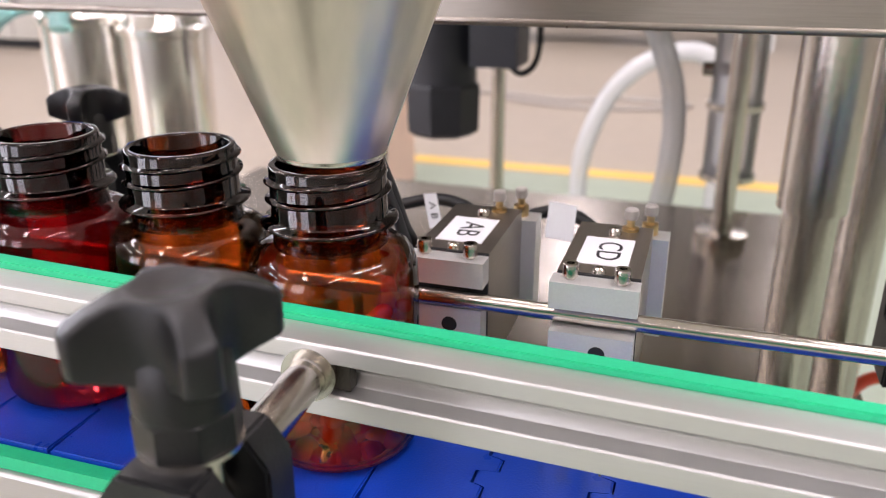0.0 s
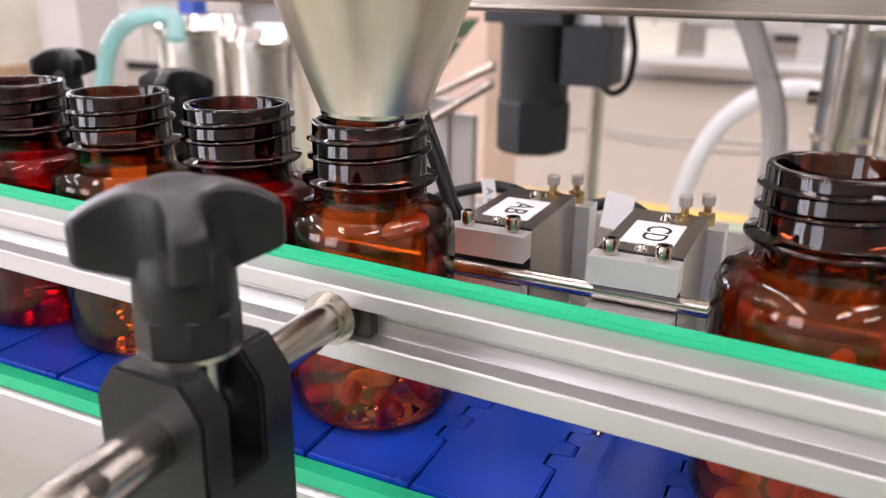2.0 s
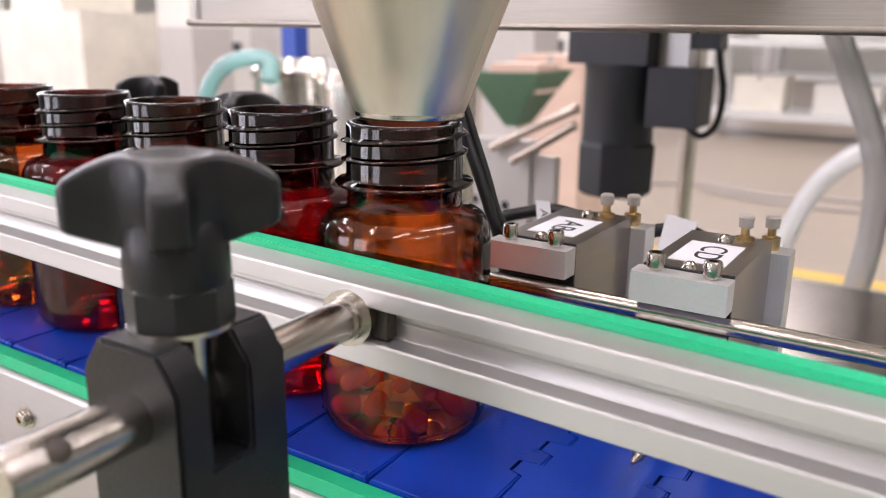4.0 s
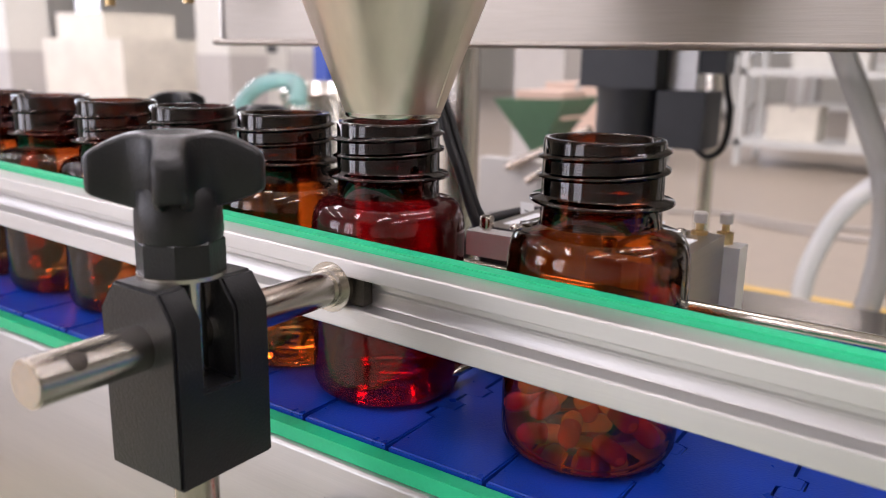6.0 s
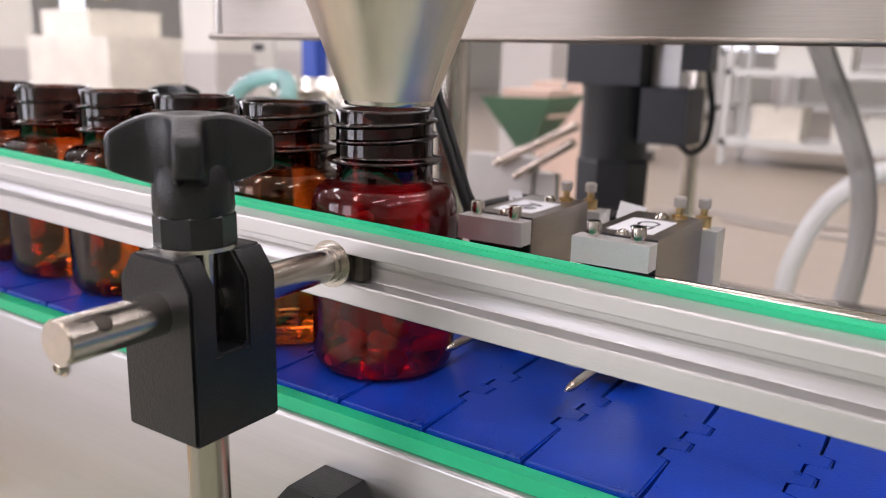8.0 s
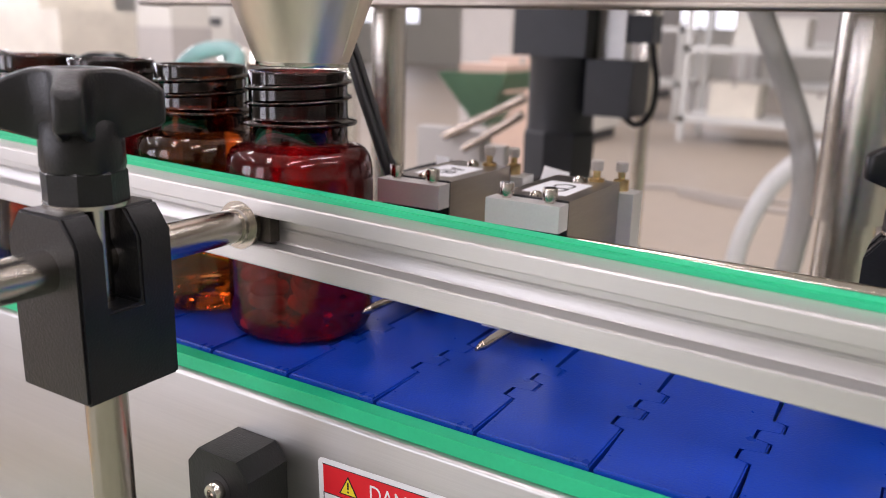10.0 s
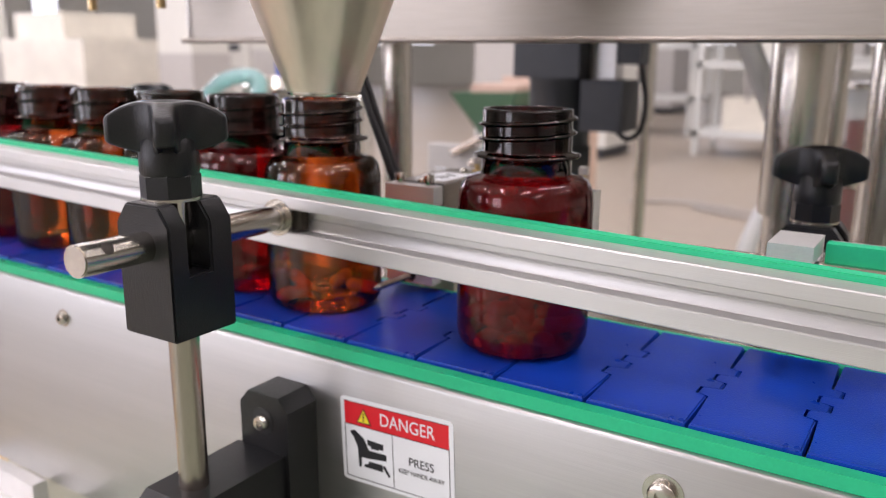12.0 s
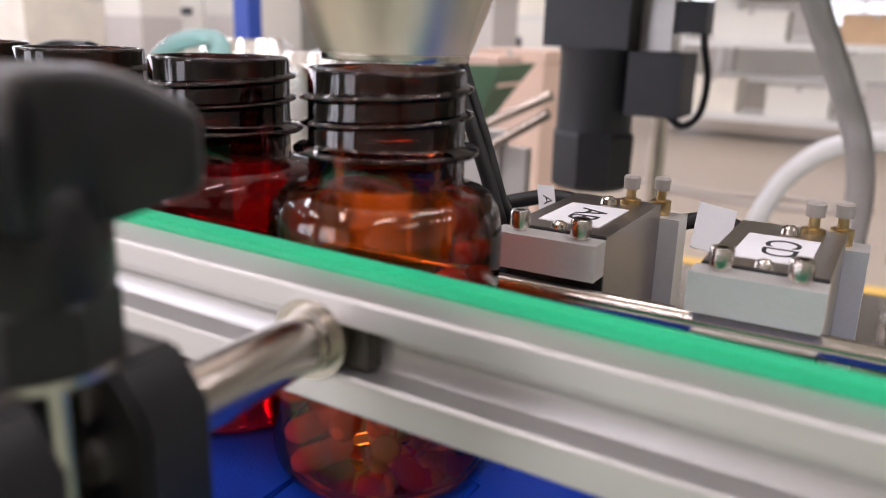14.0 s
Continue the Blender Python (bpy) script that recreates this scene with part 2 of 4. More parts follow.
def prism(outline, axis, lo, hi, bm=None):
    """Extrudes a 2D outline: axis y takes (x, z), axis z takes (x, y), axis x takes (y, z)."""
    bm = bm or bmesh.new()
    place = {"y": lambda a, b, h: (a, h, b), "z": lambda a, b, h: (a, b, h), "x": lambda a, b, h: (h, a, b)}[axis]
    lo_v, hi_v = [bm.verts.new(place(a, b, lo)) for a, b in outline], [bm.verts.new(place(a, b, hi)) for a, b in outline]
    bm.faces.new(lo_v)
    bm.faces.new(hi_v[::-1])
    n = len(outline)
    for k in range(n):
        bm.faces.new((lo_v[k], lo_v[(k + 1) % n], hi_v[(k + 1) % n], hi_v[k]))
    return bm


def spline(points, steps=10):
    pts = [Vector(p) for p in points]
    pts = [2 * pts[0] - pts[1], *pts, 2 * pts[-1] - pts[-2]]
    out = []
    for a, b, c, d in zip(pts, pts[1:], pts[2:], pts[3:]):
        for k in range(steps):
            t = k / steps
            out.append(0.5 * (2 * b + (c - a) * t + (2 * a - 5 * b + 4 * c - d) * t * t + (3 * b - a - 3 * c + d) * t ** 3))
    return out + [pts[-2]]


def sweep(points, r, seg=14, bm=None, steps=10):
    bm = bm or bmesh.new()
    path = spline(points, steps)
    rings, side = [], None
    for k, p in enumerate(path):
        way = (path[min(k + 1, len(path) - 1)] - path[max(k - 1, 0)]).normalized()
        if side is None:
            side = way.orthogonal().normalized()
        side = (side - way * side.dot(way)).normalized()
        up = way.cross(side)
        rings.append([bm.verts.new(p + r * (math.cos(a) * side + math.sin(a) * up)) for a in (2 * math.pi * j / seg for j in range(seg))])
    for a, b in zip(rings, rings[1:]):
        for k in range(seg):
            bm.faces.new((a[k], a[(k + 1) % seg], b[(k + 1) % seg], b[k]))
    bm.faces.new(rings[0])
    bm.faces.new(rings[-1][::-1])
    return bm


def lettering(text, size, mat, parent, m, name="lettering", label="", squeeze=1.0):
    curve = bpy.data.curves.new(name, "FONT")
    curve.body, curve.size, curve.align_x, curve.align_y, curve.extrude, curve.resolution_u = text, size, "CENTER", "CENTER", 0.00003, 4
    tmp = bpy.data.objects.new(name, curve)
    me = bpy.data.meshes.new_from_object(tmp)
    bpy.data.objects.remove(tmp)
    bpy.data.curves.remove(curve)
    me.name = name
    me.transform(Matrix.Translation(-ORIGIN.get(parent, Vector((0, 0, 0)))) @ m @ Matrix.Diagonal((squeeze, 1, 1, 1)))
    me.materials.clear()
    me.materials.append(mat)
    ob = new(name, me)
    ob.parent = parent
    ORIGIN[ob] = ORIGIN.get(parent, Vector((0, 0, 0)))
    return tagged(ob, label)


# ---- the hall ----
floor = solo("floor", box(-22, 12, -9, 24, -0.1, 0), FLOOR, "beige painted concrete floor of a factory hall", "floor", "structure")
solo("floor_zone", box(-1.9, 6, -4, 3.86, -0.02, 0.004), FLOOR_GREEN, "pale green painted machine zone on the floor", "floor marking", "structure")
solo("floor_line", box(-1.9, 6, 3.90, 4.02, -0.02, 0.004), LINE, "yellow painted line on the factory floor", "floor marking", "structure")
solo("floor_line", box(-2.02, -1.9, -4, 4.02, -0.02, 0.004), LINE, "yellow painted line on the factory floor", "floor marking", "structure")
solo("wall_north", box(-22, 12, 24, 24.2, 0, 6.2), WALL, "white painted far wall of the hall", "wall", "structure")
solo("wall_south", box(-22, 12, -9.2, -9, 0, 6.2), WALL, "white painted wall behind the machine", "wall", "structure")
solo("wall_west", box(-22.2, -22, -9, 24, 0, 6.2), WALL, "white painted end wall of the hall", "wall", "structure")
solo("wall_east", box(12, 12.2, -9, 24, 0, 6.2), WALL, "white painted end wall of the hall", "wall", "structure")
solo("ceiling", box(-22.2, 12.2, -9.2, 24.2, 6.2, 6.35), WALL, "white sheet metal roof of the hall", "ceiling", "structure")


def hall_window(x, z0, z1, w, y, name):
    win = thing(name, "tall daylit factory window with white frame", "window", (x, y, z0), kind="structure")
    part("pane", box(x, x + w, y - 0.03, y - 0.02, z0, z1), DAYLIGHT, win, smooth=False)
    fr = bmesh.new()
    for a, b, c, d in ((x - 0.08, x + w + 0.08, z0 - 0.08, z0), (x - 0.08, x + w + 0.08, z1, z1 + 0.08)):
        box(a, b, y - 0.06, y, c, d, fr)
    for k in range(4):
        xx = x + k * w / 3
        box(xx - 0.04, xx + 0.04, y - 0.06, y, z0, z1, fr)
    part("window_frame", fr, SHELF, win, smooth=False)


for i, (wx, wz0, wz1, ww) in enumerate(((-19, 1.4, 4.6, 3.4), (-13.5, 1.4, 4.6, 3.4), (-8.0, 1.4, 4.6, 3.4), (-2.5, 1.4, 4.6, 3.4), (3, 1.4, 4.6, 3.4))):
    hall_window(wx, wz0, wz1, ww, 24, "window_%d" % (i + 1))


def end_window(y, z0, z1, w, x, name):
    win = thing(name, "tall daylit window in the hall's end wall", "window", (x, y, z0), kind="structure")
    part("pane", box(x + 0.02, x + 0.03, y, y + w, z0, z1), DAYLIGHT, win, smooth=False)
    fr = bmesh.new()
    for c, d in ((z0 - 0.08, z0), (z1, z1 + 0.08)):
        box(x, x + 0.06, y - 0.08, y + w + 0.08, c, d, fr)
    for k in range(3):
        yy = y + k * w / 2
        box(x, x + 0.06, yy - 0.04, yy + 0.04, z0, z1, fr)
    part("window_frame", fr, SHELF, win, smooth=False)


end_window(10.9, 1.55, 4.4, 1.7, -22, "window_6")
end_window(13.4, 0.85, 4.4, 0.8, -22, "window_7")


# ---- the conveyor ----
PITCH, SPEED, BELT_TOP = 0.0381, 0.1991, 0.9555
X_LEFT, X_RIGHT = -1.10, 0.95

conveyor = thing("conveyor_frame", "stainless steel conveyor frame with brushed side panels", "conveyor", (0, 0.22, 0.0))
part("side_panel", prism(((0.1666, 0.818), (0.1686, 0.818), (0.1686, 0.9462), (0.1752, 0.9462), (0.1752, 0.9484), (0.1680, 0.9484), (0.1670, 0.9477), (0.1666, 0.9467)), "x", X_LEFT, X_RIGHT), PANEL, conveyor, "brushed stainless side panel")
part("side_panel", prism(((0.2734, 0.818), (0.2714, 0.818), (0.2714, 0.9462), (0.2660, 0.9462), (0.2660, 0.9484), (0.2720, 0.9484), (0.2730, 0.9477), (0.2734, 0.9467)), "x", X_LEFT, X_RIGHT), PANEL, conveyor, "brushed stainless side panel")
part("wear_strip", box(X_LEFT, X_RIGHT, 0.1690, 0.1748, 0.9486, 0.9540), GREEN, conveyor, "green plastic wear strip", bevel=0.0005)
part("wear_strip", box(X_LEFT, X_RIGHT, 0.2656, 0.2712, 0.9486, 0.9540), GREEN, conveyor, "green plastic wear strip", bevel=0.0005)
part("bed", box(X_LEFT + 0.05, X_RIGHT - 0.05, 0.1690, 0.2710, 0.9380, 0.9435), ALU, conveyor)
part("bottom_plate", box(X_LEFT + 0.1, X_RIGHT - 0.1, 0.1690, 0.2710, 0.8180, 0.8200), PANEL, conveyor)
for lx in (-0.95, 0.78):
    for ly in (0.185, 0.255):
        part("leg", box(lx - 0.02, lx + 0.02, ly - 0.02, ly + 0.02, 0.0, 0.825), PANEL, conveyor, bevel=0.002)


def cap_screw(at, way, r=0.0032, parent=None, label="steel hex socket screw", washer=True):
    """A button head with its socket, looking along way."""
    at, way = Vector(at), Vector(way).normalized()
    bm = lathe([(0, 0.0022), (r * 0.42, 0.0022), (r * 0.45, 0.0036), (r * 0.85, 0.0034), (r * 1.02, 0.0026), (r * 1.05, 0.0), (r * 1.05, -0.001), (0, -0.001)], 24)
    rim = lathe([(r * 1.5, -0.0004), (r * 1.5, 0.0004), (r * 0.9, 0.0005), (r * 0.9, -0.0004), (r * 1.5, -0.0004)], 24)
    m = Matrix.Translation(at) @ way.to_track_quat("Z", "Y").to_matrix().to_4x4()
    for q in (bm, rim):
        bmesh.ops.transform(q, matrix=m, verts=q.verts)
    screw = part("screw", bm, CHROME, parent, label)
    if washer:
        part("washer", rim, CHROME, screw)
    else:
        rim.free()


cap_screw((-0.2620, 0.1666, 0.9312), (0, -1, 0), 0.0034, conveyor)
cap_screw((0.0868, 0.1666, 0.9314), (0, -1, 0), 0.0050, conveyor)

# the leg bracket under the panel
foot = thing("mounting_bracket", "machined steel mounting bracket under the conveyor panel", "bracket", (-0.32, 0.15, 0.81))
fb = box(-0.40, -0.292, 0.120, 0.1664, 0.790, 0.8010)
part("plate", fb, ALU_CAST, foot, bevel=0.001)
part("upright", box(-0.40, -0.300, 0.1570, 0.1664, 0.8010, 0.8170), ALU_CAST, foot, bevel=0.001)
part("bolt", lathe([(0, 0.004), (0.003, 0.004), (0.0045, 0.003), (0.005, 0), (0, 0)], 20, (-0.318, 0.14, 0.8010)), POST, foot)

# the moving chain of slats
chain = thing("slat_chain", "blue plastic slat chain of the bottle conveyor", "conveyor belt", (0, 0, 0))
YN, YF, G = 0.1754, 0.2652, 0.0007
yc = [(0.0, YN), (0.0, 0.2035), (-0.005, 0.2035), (-0.005, 0.2115), (0.003, 0.2115), (0.003, 0.2195), (-0.003, 0.2195), (-0.003, 0.2275), (0.005, 0.2275), (0.005, 0.2355), (0.0, 0.2355), (0.0, YF)]
outline = [(x + G, y) for x, y in yc] + [(x + PITCH - G, y) for x, y in reversed(yc)]
slat_bm = prism(outline, "z", -0.0048, 0.0)
top_edges = [e for e in slat_bm.edges if all(v.co.z > -0.0001 for v in e.verts) and len(e.link_faces) == 2]
bmesh.ops.bevel(slat_bm, geom=top_edges, offset=0.0006, segments=2, affect="EDGES", clamp_overlap=True)
bmesh.ops.recalc_face_normals(slat_bm, faces=slat_bm.faces)
slat_mesh = bpy.data.meshes.new("slat")
slat_bm.to_mesh(slat_mesh)
slat_bm.free()
slat_mesh.materials.append(BLUE)
R_END = 0.055
LINKS = round((2 * (X_RIGHT - X_LEFT - 0.12) + 2 * math.pi * R_END) / PITCH)
RUN = (LINKS * PITCH - 2 * math.pi * R_END) / 2
slats = []
for k in range(LINKS):
    ob = new("slat", slat_mesh)
    ob.parent = chain
    slats.append(ob)


def chain_pose(s):
    """The place on the loop, s metres along it, of a slat's trailing edge."""
    s %= LINKS * PITCH
    x0 = X_LEFT + 0.06
    if s < RUN:
        return pose(x0 + s, 0, BELT_TOP)
    if s < RUN + math.pi * R_END:
        a = (s - RUN) / R_END
        return Matrix.Translation((x0 + RUN, 0, BELT_TOP - R_END)) @ pose(0, 0, 0, 0, math.degrees(a), 0) @ Matrix.Translation((0, 0, R_END))
    if s < 2 * RUN + math.pi * R_END:
        return pose(x0 + RUN - (s - RUN - math.pi * R_END), 0, BELT_TOP - 2 * R_END, 0, 180, 0)
    a = math.pi + (s - 2 * RUN - math.pi * R_END) / R_END
    return Matrix.Translation((x0, 0, BELT_TOP - R_END)) @ pose(0, 0, 0, 0, math.degrees(a), 0) @ Matrix.Translation((0, 0, R_END))


# ---- the near guide rail on its clamp ----
SLOPE = -0.026
rail_turn = Matrix.Translation((-0.095, 0, 1.0075)) @ pose(0, 0, 0, 0, math.degrees(-SLOPE), 0) @ Matrix.Translation((0.095, 0, -1.0075))


def tilted(bm):
    bmesh.ops.transform(bm, matrix=rail_turn, verts=bm.verts)
    return bm


rail = thing("guide_rail", "extruded aluminium guide rail with a green plastic strip", "guide rail", (-0.095, 0.178, 1.0075))
channel = ((0.1700, 1.0179), (0.1700, 1.0131), (0.1704, 1.0127), (0.1718, 1.0127), (0.1722, 1.0132), (0.1770, 1.0132), (0.1776, 1.0126), (0.1776, 1.0082), (0.1772, 1.0078), (0.1772, 1.0074), (0.1776, 1.0070), (0.1776, 1.0034), (0.1770, 1.0026), (0.1704, 1.0026), (0.1698, 1.0021), (0.1696, 0.9957), (0.1701, 0.9952), (0.1816, 0.9952), (0.1816, 1.0184), (0.1706, 1.0184))
part("channel", tilted(prism(channel, "x", -0.75, 0.62)), ALU, rail, "extruded aluminium channel", bevel=0.00012)
part("strip", tilted(box(-0.75, 0.62, 0.1818, 0.1880, 0.9965, 1.0206)), GREEN, rail, "green plastic sliding strip", bevel=0.0005)

CLAMP_TURN = Matrix.Translation((-0.0885, 0.11, 0)) @ pose(0, 0, 0, 0, 0, 0.5) @ Matrix.Translation((0.0885, -0.11, 0))


def knob(parent, at, turn, k=1.0):
    """A four-armed star knob with a dished crown, hub, nut and washer; at is the underside of the washer."""
    quarter = [(0.0217, 0.0), (0.02165, 0.0011), (0.02135, 0.0024), (0.0207, 0.0033), (0.0198, 0.0038), (0.0186, 0.0037)]
    deep, bow = 0.0209, 0.0113
    limit = math.asin(bow / deep)
    for j in range(15):
        d = limit * 0.985 * (1 - 2 * j / 14)
        r = deep * math.cos(d) - math.sqrt(bow ** 2 - (deep * math.sin(d)) ** 2)
        quarter.append((r * math.cos(math.pi / 4 - d), r * math.sin(math.pi / 4 - d)))
    quarter += [(y, x) for x, y in quarter[5:0:-1]]
    edge = [Vector((x * math.cos(a) - y * math.sin(a), x * math.sin(a) + y * math.cos(a), 0)) for a in (radians(turn + 90 * q) for q in range(4)) for x, y in quarter]
    n = len(edge)
    out = [Vector(((edge[(j + 1) % n] - edge[j - 1]).y, -(edge[(j + 1) % n] - edge[j - 1]).x, 0)).normalized() for j in range(n)]

    def crown(r):
        if r < 0.0088:
            return 0.0363 - 0.0021 * (1 - (r / 0.0088) ** 2) ** 1.5
        return 0.0363 - 0.0056 * ((r - 0.0088) / 0.0129) ** 1.7

    def under(r):
        return 0.0178 + 0.0040 * (max(0, r - 0.010) / 0.0117) ** 1.2

    wing = bmesh.new()
    levels = [("c", 0.0012), ("c", 0.004), ("c", 0.006), ("c", 0.0074), ("c", 0.0082), ("c", 0.0088), ("c", 0.0093), ("c", 0.011), ("c", 0.014), ("c", 0.017), ("c", 0.020), (0.0012, 0), (0.0007, -0.0002), (0.0003, -0.0005), (0.0, -0.0012), (0.0, 0.5), (0.0, 0.0008), (0.0003, 0.0003), (0.0009, 0.0)]
    rings = []
    for a, b in levels:
        ring = []
        for p, o in zip(edge, out):
            q = p - o * (0.0012 if a == "c" else a)
            if a == "c" and q.length > b:
                q = q * (b / q.length)
            r = q.length
            if a == "c" or b <= 0 and a + b != 0.0009:
                z = crown(r) + (0 if a == "c" else b)
            elif b == 0.5:
                z = (crown(r) + under(r)) / 2
            else:
                z = under(r) + b
            ring.append(wing.verts.new((at[0] + k * q.x, at[1] + k * q.y, at[2] + k * z)))
        rings.append(ring)
    for a, b in zip(rings, rings[1:]):
        for j in range(n):
            wing.faces.new((a[j], a[(j + 1) % n], b[(j + 1) % n], b[j]))
    wing.faces.new(rings[0])
    base = wing.verts.new((at[0], at[1], at[2] + k * 0.0178))
    for j in range(n):
        wing.faces.new((rings[-1][j], rings[-1][(j + 1) % n], base))
    bmesh.ops.remove_doubles(wing, verts=wing.verts, dist=0.00003)
    bmesh.ops.dissolve_degenerate(wing, edges=wing.edges, dist=0.00001)
    part("star_grip", wing, NYLON, parent, "black four-armed plastic grip")
    hub = lathe([(0, 0.0095 * k), (0.0106 * k, 0.0095 * k), (0.0110 * k, 0.011 * k), (0.0106 * k, 0.0220 * k), (0.009 * k, 0.0240 * k), (0, 0.0240 * k)], 36, at)
    part("hub", hub, NYLON, parent)
    nut = lathe([(0, 0.0012 * k), (0.0112 * k, 0.0012 * k), (0.0112 * k, 0.0092 * k), (0.0104 * k, 0.0102 * k), (0, 0.0102 * k)], 8, at)
    part("nut", nut, NYLON, parent, smooth=False, bevel=0.0003)
    part("washer", lathe([(0.004 * k, 0), (0.0112 * k, 0), (0.0112 * k, 0.0011 * k), (0.004 * k, 0.0011 * k), (0.004 * k, 0)], 36, at), CHROME, parent, "bright steel washer")


def clamp_block(parent, x0, x1, y0, y1, z0, z1, slot_z, turn):
    """A block whose top edges are chamfered, split by a slot from above."""
    c, ya, yb = 0.0075, y0 + 0.0085, y0 + 0.0190
    e = c * 0.75
    bm, seen = bmesh.new(), {}

    def face(*points):
        for p in points:
            if p not in seen:
                seen[p] = bm.verts.new(p)
        bm.faces.new([seen[p] for p in points])

    for x in (x0, x1):
        face((x, y0, z0), (x, y1, z0), (x, y1, slot_z), (x, yb, slot_z), (x, ya, slot_z), (x, y0, slot_z))
    for y in (y0, y1):
        face((x0, y, z0), (x1, y, z0), (x1, y, slot_z), (x0, y, slot_z))
    face((x0, y0, z0), (x1, y0, z0), (x1, y1, z0), (x0, y1, z0))
    face((x0, ya, slot_z), (x1, ya, slot_z), (x1, yb, slot_z), (x0, yb, slot_z))
    rim = ((x0, slot_z), (x0, z1 - c), (x0 + e, z1), (x1 - e, z1), (x1, z1 - c), (x1, slot_z))
    for p, q in ((y0, ya), (yb, y1)):
        face(*((x, p, z) for x, z in rim))
        face(*((x, q, z) for x, z in rim))
        for (xa, za), (xb, zb) in zip(rim, rim[1:]):
            face((xa, p, za), (xb, p, zb), (xb, q, zb), (xa, q, za))
    bmesh.ops.recalc_face_normals(bm, faces=bm.faces)
    bmesh.ops.transform(bm, matrix=turn, verts=bm.verts)
    part("block", bm, NYLON, parent, "black nylon clamp block", bevel=0.0008)


clamp = thing("rail_clamp", "black nylon cross clamp with star knob on a steel post", "clamp", (-0.0885, 0.11, 0.9750))
clamp_block(clamp, -0.1040, -0.0750, 0.0948, 0.1250, 0.9750, 1.0260, 0.9995, CLAMP_TURN)
knob(clamp, (-0.0904, 0.1100, 1.0260), -42)
part("clamp_screw", rod((-0.0862, 0.1090, 0.9987), (-0.0862, 0.1090, 1.0262), 0.0036), CHROME, clamp, "threaded steel screw")

arm = thing("support_rod", "polished steel rod carrying the guide rail", "rod", (-0.0865, 0.06, 1.012))
A0, A1 = Vector((-0.0856, 0.0648, 1.0115)), Vector((-0.0946, 0.1700, 1.0083))
shaft = rod(A0, A1, 0.0058, 40)
part("shaft", shaft, CHROME, arm, "polished steel shaft", bevel=0.0005)
way = (A1 - A0).normalized()
# the mouth of a cross hole: its shade painted as a patch on the shaft's skin
out = Vector((0.78, 0.0, 0.62))
out = (out - way * out.dot(way)).normalized()
across = way.cross(out)
bore = bmesh.new()
rings = [[bore.verts.new(A0 + way * (0.0098 + 0.0024 * f * math.cos(a)) + across * (0.0024 * f * math.sin(a)) + out * (0.00006 + math.sqrt(0.0058 ** 2 - (0.0024 * f * math.sin(a)) ** 2))) for a in (2 * math.pi * k / 24 for k in range(24))] for f in (1.0, 0.6, 0.25)]
for p, q in zip(rings, rings[1:]):
    for k in range(24):
        bore.faces.new((p[k], p[(k + 1) % 24], q[(k + 1) % 24], q[k]))
bore.faces.new(rings[-1])
part("bore", bore, NUT_AND_SHADE, arm, "dark patch painted as the shade in a cross hole")
part("flange", rod(A1 - way * 0.0008, A1 + way * 0.0014, 0.0083, 40), CHROME, arm, "thin steel flange washer")
part("collar", rod(A1 - way * 0.0042, A1 - way * 0.0004, 0.0066, 40), CHROME, arm)
part("nut", rod(A1 + way * 0.0014, A1 + way * 0.0074, 0.0054, 6), NUT_AND_SHADE, arm, "dark hex nut inside the channel", smooth=False)
# the block's dark colour paints the shaded gap beside the flange
part("slot_block", box(-0.1015, -0.0830, 0.1728, 0.1772, 1.0030, 1.0126), NUT_AND_SHADE, arm, "slide block darkened for the shade in the channel", bevel=0.0008)

post = thing("support_post", "turned steel post under the clamp", "rod", (-0.0893, 0.11, 0.90))
part("shaft", rod((-0.0893, 0.11, 0.885), (-0.0893, 0.11, 0.9762), 0.0060, 36), POST, post)

bracket = thing("post_bracket", "black nylon bracket bolted to the conveyor panel", "bracket", (-0.09, 0.13, 0.89))
up = prism(((-0.1022, 0.858), (-0.0722, 0.858), (-0.0722, 0.9274), (-0.0774, 0.9336), (-0.0954, 0.9336), (-0.1006, 0.9274), (-0.1006, 0.9)), "y", 0.1475, 0.1664)
part("upright", up, NYLON, bracket, bevel=0.0010)
part("arm", prism(((0.0925, 0.868), (0.1480, 0.858), (0.1480, 0.9070), (0.0975, 0.9070), (0.0925, 0.9030)), "x", -0.1035, -0.0745), NYLON, bracket, bevel=0.0010)
# nothing is sunk here: a black disc paints the recess's shade
part("recess", rod((-0.0868, 0.1473, 0.9208), (-0.0868, 0.1482, 0.9208), 0.0062, 28), INK_AND_SHADE, bracket, "black disc painted as the shade in a bolt recess")
cap_screw((-0.0862, 0.1472, 0.9208), (0, -1, 0), 0.0034, bracket, washer=False)
cap_screw((-0.0930, 0.0925, 0.8900), (0, -1, 0), 0.0036, bracket)

# ---- warning label ----
sign = thing("warning_label", "white and red danger label stuck on the steel panel", "label", (-0.028, 0.1664, 0.915))
S = Matrix.Translation((-0.0280, 0.16655, 0.9155)) @ pose(0, 0, 0, 0, -2.0, 0) @ pose(0, 0, 0, 90, 0, 0)


def flat(outline, lift, mat, name, label="", parent=sign):
    bm = prism(outline, "z", lift - 0.0001, lift)
    bmesh.ops.transform(bm, matrix=S, verts=bm.verts)
    return part(name, bm, mat, parent, label, smooth=False)


def rounded(x0, x1, y0, y1, r):
    out = []
    for cx, cy, a0 in ((x1 - r, y1 - r, 0), (x0 + r, y1 - r, 90), (x0 + r, y0 + r, 180), (x1 - r, y0 + r, 270)):
        out += [(cx + r * math.cos(radians(a0 + a)), cy + r * math.sin(radians(a0 + a))) for a in (0, 30, 60, 90)]
    return out


